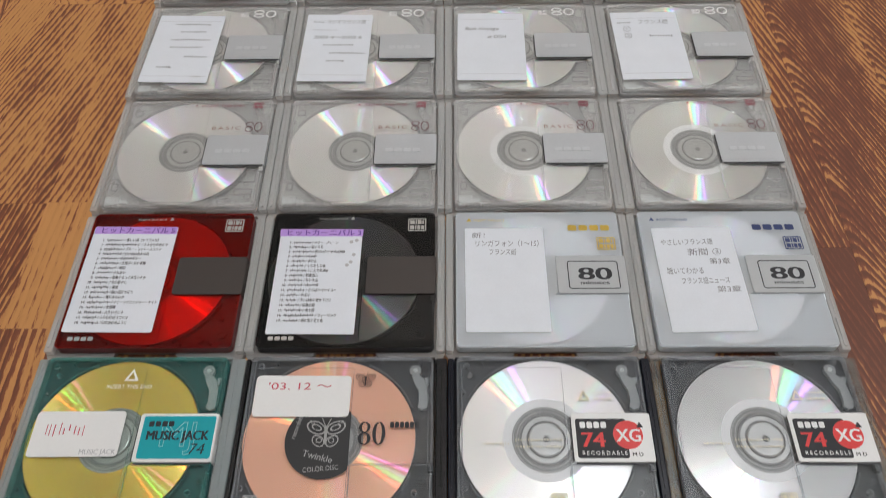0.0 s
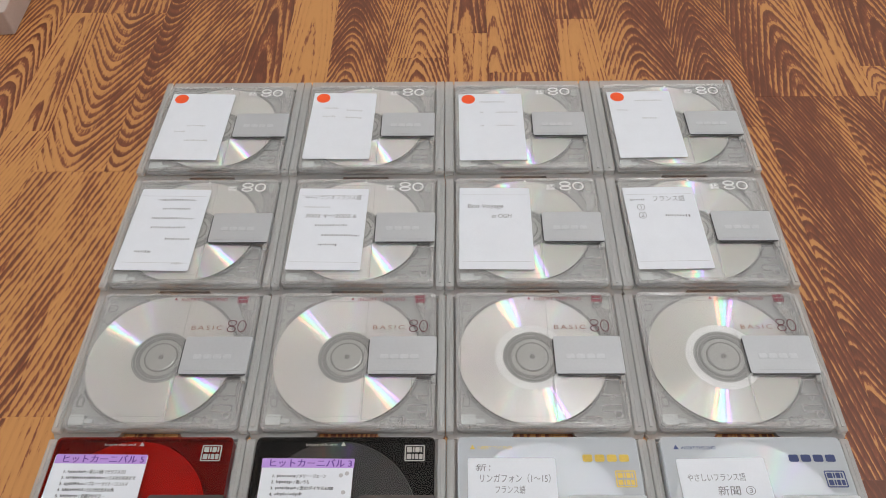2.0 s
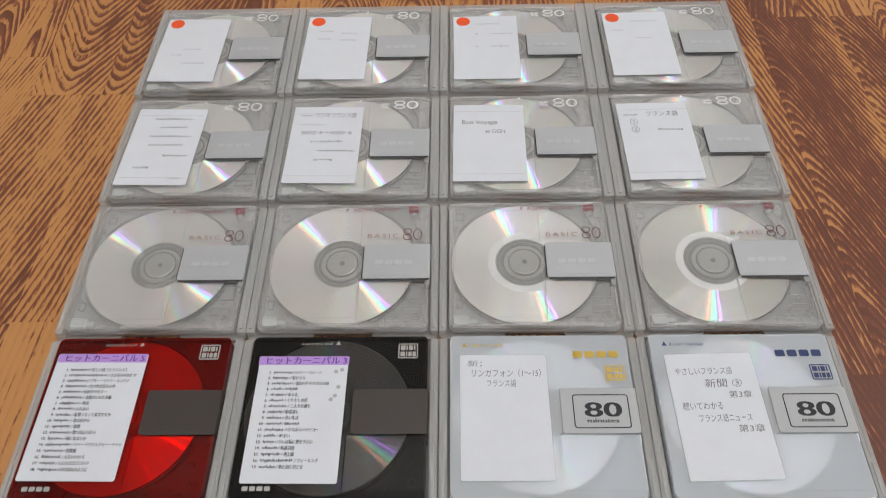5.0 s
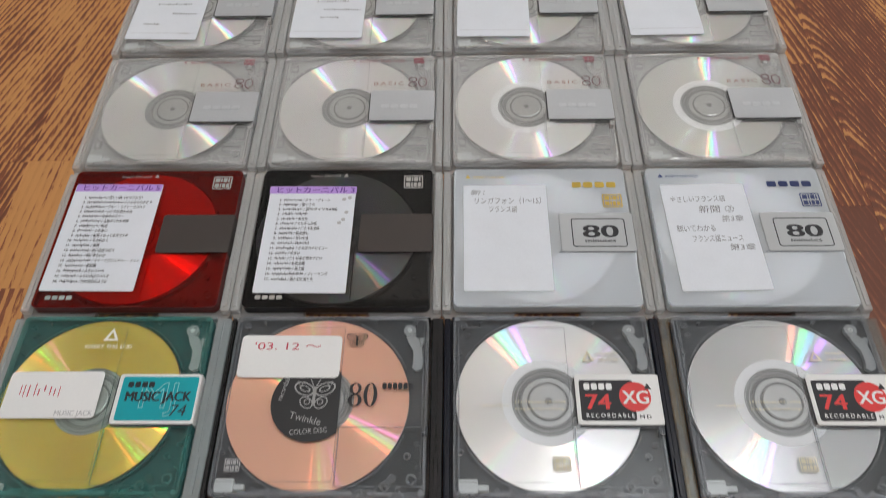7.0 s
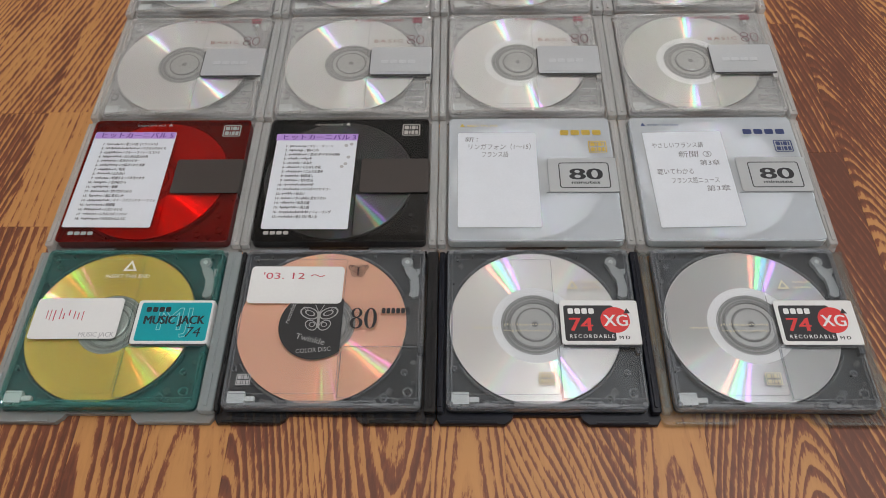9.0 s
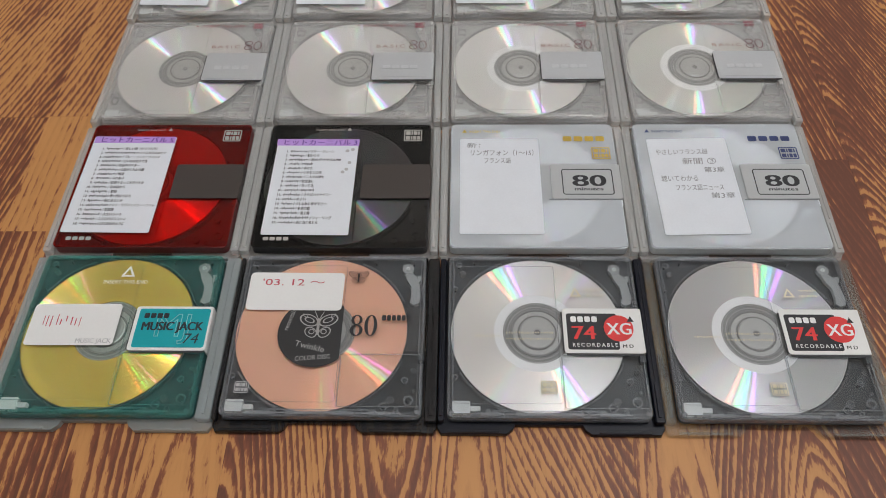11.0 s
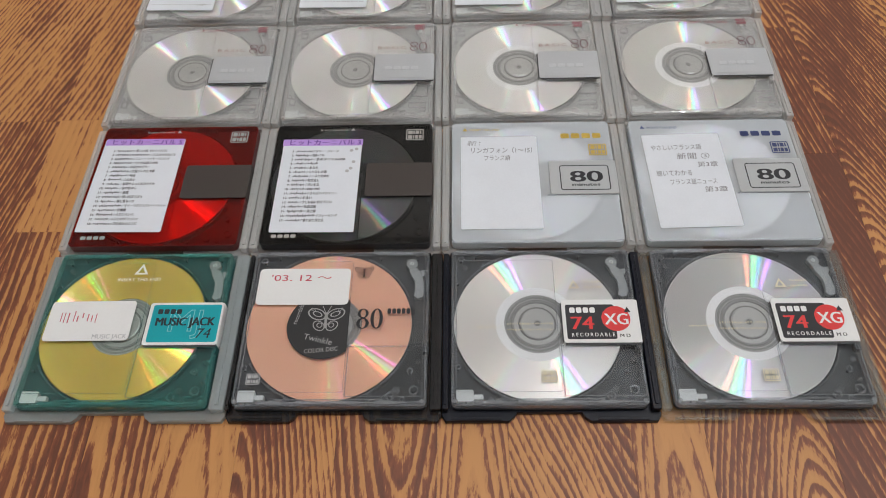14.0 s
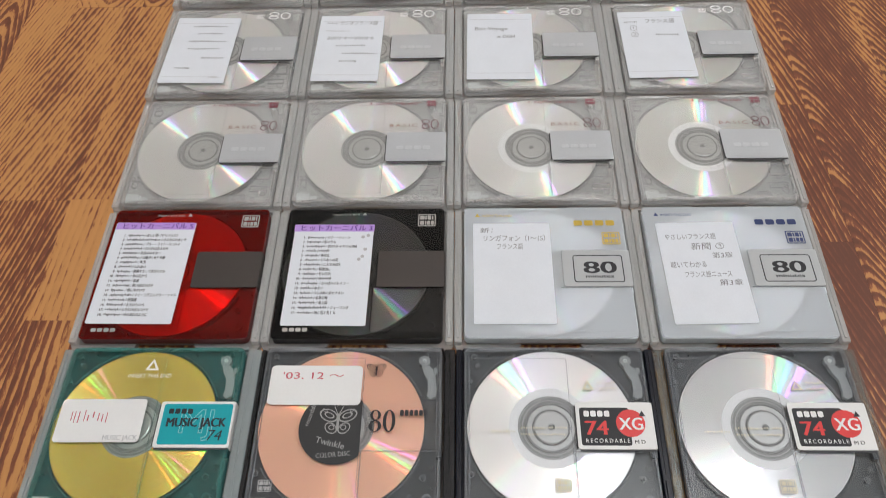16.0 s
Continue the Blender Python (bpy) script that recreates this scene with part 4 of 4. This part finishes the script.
def salmon_one():
    t = cartridge("smoke", DISC_PINK, CLEAR_SHUTTER, "smoky clear minidisc with a salmon disc and black centre label", core=False)
    bm = bmesh.new()
    ring = [(-4.4 + 14.6 * math.cos(2 * math.pi * k / 72), -0.8 + 14.6 * math.sin(2 * math.pi * k / 72)) for k in range(72)]
    prism(bm, [(min(x, 5.1), y) for x, y in ring if x < 6.2], TOP + 0.02, TOP + 0.05)
    part("centre_label", bm, BLACK_PRINT, t, "round black printed centre")
    butterfly(-4.0, 1.6, 3.7, TOP + 0.07, DIM_SILVER, t, "butterfly_print")
    lettering("disc_lettering", "Twinkle", -12.2, -6.6, TOP + 0.07, 2.4, DIM_SILVER, t, 11.5, turn=-14)
    lettering("disc_lettering", "COLOR DISC", -11.2, -12.9, TOP + 0.07, 1.8, DIM_SILVER, t, 13.0, turn=5)
    lettering("disc_lettering", "recordable", -15.4, -0.4, TOP + 0.07, 1.8, DIM_SILVER, t, 10.5, turn=76)
    butterfly(9.6, 23.4, 2.0, Z1, INK, t, "butterfly_print")
    serif_number(t, 8.2, -2.6, ZS, 9.0, INK)
    maker_mark(t, 20.0, 5.2, 11.2, 2.4, INK, 6, ZS)
    logo_square(t, -29.0, -23.4, 2.6, FAINT)
    s = label_sheet(t, -33.0, 4.2, 8.5, 25.5, -0.3, r=1.8, mat=TAPE)
    lettering("red_writing", "'03. 12 ～", -13.8, 2.6, Z2, 2.9, RED_INK, s, 24.5)
    return lay(t, 1, 0, z=CZ)


def silver_one(col):
    # The right-hand disc takes the face with a dark reflection in its colour.
    t = cartridge("smoke", DISC_WHITE if col == 2 else DISC_WHITE_SHADED, SHUT_LITE, "smoky clear minidisc with a bright silver disc and white shutter label")
    bm = bmesh.new()
    slab(bm, 8.3, 27.2, -7.7, 7.5, TOP + 0.35, TOP + 0.42, 0.9, 0.03)
    part("shutter_print", bm, INK, t, "black printed panel")
    bm = bmesh.new()
    turned(bm, [(5.5, TOP + 0.43), (5.5, TOP + 0.47)], 27.5, 1.2, 40)
    part("red_roundel", bm, RED_INK2, t, "red printed roundel")
    triangle(t, 32.2, 5.0, 1.3, INK, TOP + 0.48, "corner_arrow")
    lettering("roundel_letters", "XG", 23.2, -1.4, TOP + 0.49, 4.8, WHITE_INK, t, 8.8, bold=0.012)
    maker_mark(t, 9.9, 5.0, 10.4, 2.4, WHITE_INK, 4, TOP + 0.44)
    lettering("capacity_number", "74", 9.9, -3.4, TOP + 0.44, 5.5, RED_INK2, t, 8.4, bold=0.012)
    lettering("recordable_word", "RECORDABLE", 9.9, -6.5, TOP + 0.44, 1.5, WHITE_INK, t, 16.4, bold=0.004, spaced=1.45)
    lettering("format_letters", "M D", 28.2, -6.9, TOP + 0.37, 1.4, INK, t, 3.8, bold=0.012)
    triangle(t, 12.6, 17.0, 2.3, PALE_GOLD, hollow=True)
    bars("gold_print", [(16.5, 18.2, 7.5), (16.5, 15.8, 7.5)], Z1, PALE_GOLD, t, 0.8, "", (0.3, 0.8), (0.3, 0.6))
    bars("gold_print", [(-26.2, -2.0, 10.0), (-14.4, -0.6, 17.5), (-14.4, -3.2, 17.5)], Z1, PALE_GOLD, t, 0.7, "", (0.3, 0.8), (0.3, 0.6))
    logo_square(t, 0.4, -22.6, 2.9, PALE_GOLD)
    return lay(t, col, 0, z=CZ)


teal_one()
salmon_one()
silver_one(2)
silver_one(3)


# ---- the small box at the edge ----
storage = new("storage_box")
tagged(storage, "pale cardboard storage box with an olive lid, standing on the floor", "box")
storage.matrix_basis = pose(-0.352, 0.445, 0, 0, 0, 4)
bm = bmesh.new()
slab(bm, -70, 70, -28, 60, 0, 17, 1.5, 0.8)
part("body", bm, plain("beige_card", (0.50, 0.41, 0.37), 0.7), storage)
bm = bmesh.new()
slab(bm, -70.5, 71, -6, 61, 17, 24, 1.5, 0.8)
part("lid", bm, plain("olive_lid", (0.15, 0.115, 0.055), 0.6), storage)


# ---- floor strips ----
rnd = random.Random(11)
strip_mesh = {}


def strip(wide, length):
    if (wide, length) not in strip_mesh:
        bm = bmesh.new()
        slab(bm, -wide / 2 + 0.03, wide / 2 - 0.03, -length / 2 + 0.03, length / 2 - 0.03, -0.6, 0.0, 0.05, 0.05, 1)
        bmesh.ops.recalc_face_normals(bm, faces=bm.faces)
        me = bpy.data.meshes.new("floor_strip")
        bm.to_mesh(me)
        bm.free()
        me.materials.append(WOOD)
        strip_mesh[wide, length] = me
    return strip_mesh[wide, length]


EDGES = (-505, -450, -400, -345, -290, -254, -227, -187, -129, -102, -73, -37, 0, 26, 70, 97, 141, 181, 227, 252, 300, 350, 400, 450, 495)
KNOWN = {}


def cut(edge, start, end, darkness, slant, pith):
    """A strip whose place and figure are known, by its left edge."""
    KNOWN.setdefault(edge, []).append((start, end, darkness, slant, pith))


cut(-254, 140, 330, -0.1, 0.35, 0.95)
cut(-254, 330, 446, -0.75, 0.1, 0.5)
cut(-254, 446, 700, 0.1, 0.0, 0.5)
cut(-227, -80, 150, -0.3, 0.3, 0.95)
cut(-227, 150, 297, -0.05, 0.42, 0.95)
cut(-227, 297, 445, -0.1, -0.64, 0.5)
cut(-227, 445, 740, 0.1, 0.1, 0.3)
cut(-187, -150, 83, 0.35, 0.05, 0.5)
cut(-187, 83, 150.7, -0.85, 0.1, 0.5)
cut(-187, 150.7, 297, -0.3, 0.42, 0.98)
cut(-187, 297, 460, 0.0, -0.68, 0.1)
cut(-187, 460, 760, 0.0, 0.0, 0.5)
cut(-129, -260, 100, 0.35, 0.05, 0.3)
cut(-129, 100, 470, 0.0, 0.1, 0.5)
cut(-129, 470, 800, 0.4, 0.2, 0.5)
cut(-102, -250, 50, -0.85, 0.1, 0.5)
cut(-102, 50, 350, 0.0, 0.1, 0.5)
cut(-102, 350, 620, -0.8, 0.05, 0.5)
cut(-73, -300, 60, -0.3, 0.3, 0.2)
cut(-73, 60, 360, 0.1, 0.1, 0.5)
cut(-73, 360, 640, 0.35, 0.49, 0.4)
cut(-37, -240, 80, -0.1, -0.3, 0.6)
cut(-37, 80, 395, 0.0, 0.3, 0.5)
cut(-37, 395, 660, -0.3, 0.35, 0.5)
cut(0, -220, 40, -0.85, 0.1, 0.5)
cut(0, 40, 420, 0.0, 0.0, 0.5)
cut(0, 420, 700, 0.3, 0.05, 0.5)
cut(26, -280, 60, -0.15, -0.59, 0.9)
cut(26, 60, 380, 0.1, 0.1, 0.5)
cut(26, 380, 650, -0.1, 0.15, 0.2)
cut(70, -260, 60, -0.45, 0.15, 0.5)
cut(70, 60, 362, 0.1, 0.0, 0.5)
cut(70, 362, 435, -0.85, 0.05, 0.5)
cut(70, 435, 700, 0.45, 0.1, 0.5)
cut(97, -270, 90, 0.3, 0.42, 0.7)
cut(97, 90, 350, 0.2, 0.2, 0.5)
cut(97, 350, 640, 0.1, 0.56, 0.5)
# Right-hand strips: browner print, with the weaker light there added to their darkness.
cut(141, -300, 123, 0.95, 0.44, 0)
cut(141, 123, 210, 0.55, 0.3, 0.1)
cut(141, 210, 330, 0.7, 0.4, 0.2)
cut(141, 330, 600, 0.35, 0.41, 0.5)
cut(181, -300, 30, 0.9, 0.33, 0.3)
cut(181, 30, 356, 0.65, 0.5, 0.15)
cut(181, 356, 640, 0.65, 0.3, 0.6)
cut(227, -260, 130, 0.65, 0.39, 0.2)
cut(227, 130, 356, 0.35, 0.5, 0.3)
cut(227, 356, 480, -0.8, 0.05, 0.5)
cut(227, 480, 760, 0.45, 0.1, 0.5)
cut(252, -200, 160, 0.45, 0.28, 0.5)
cut(252, 160, 384, 0.35, 0.47, 0.2)
cut(252, 384, 640, 0.45, 0.2, 0.5)
for x, right in zip(EDGES, EDGES[1:]):
    wide = right - x
    runs = list(KNOWN.get(x, []))
    low, y = -730, runs[-1][1] if runs else -730 + rnd.choice((0, 60, 130))
    if runs:
        runs.insert(0, (low, runs[0][0], rnd.uniform(-0.4, 0.4), rnd.uniform(-0.5, 0.5), rnd.random()))
    else:
        runs.append((low, y, 0.0, 0.0, 0.5)) if y > low else None
    while y < 1359:
        end = min(1360, y + rnd.choice((240, 300, 300, 420)))
        runs.append((y, end, rnd.uniform(-0.5, 0.5), rnd.uniform(-0.6, 0.6), rnd.random()))
        y = end
    for y0, y1, dark, slant, pith in runs:
        ob = new("floor_strip", strip(wide, y1 - y0))
        ob.parent = floor
        ob.location = ((x + wide / 2) * MM, (y0 + y1) / 2 * MM, 0)
        ob.color = (0.5 + dark / 2, 0.5 + slant / 2, pith, 1)
bm = bmesh.new()
for a in ((-XW, -505.2, YS, YN), (495.2, XW, YS, YN), (-505, 495, YS, -730), (-505, 495, 1360, YN)):
    slab(bm, a[0], a[1], a[2], a[3], -0.6, -0.05, 0.05, 0.02, 1)
border = tagged(part("floor_border", bm, WOOD, floor), kind="stuff")
border.color = (0.45, 0.5, 0.5, 1)
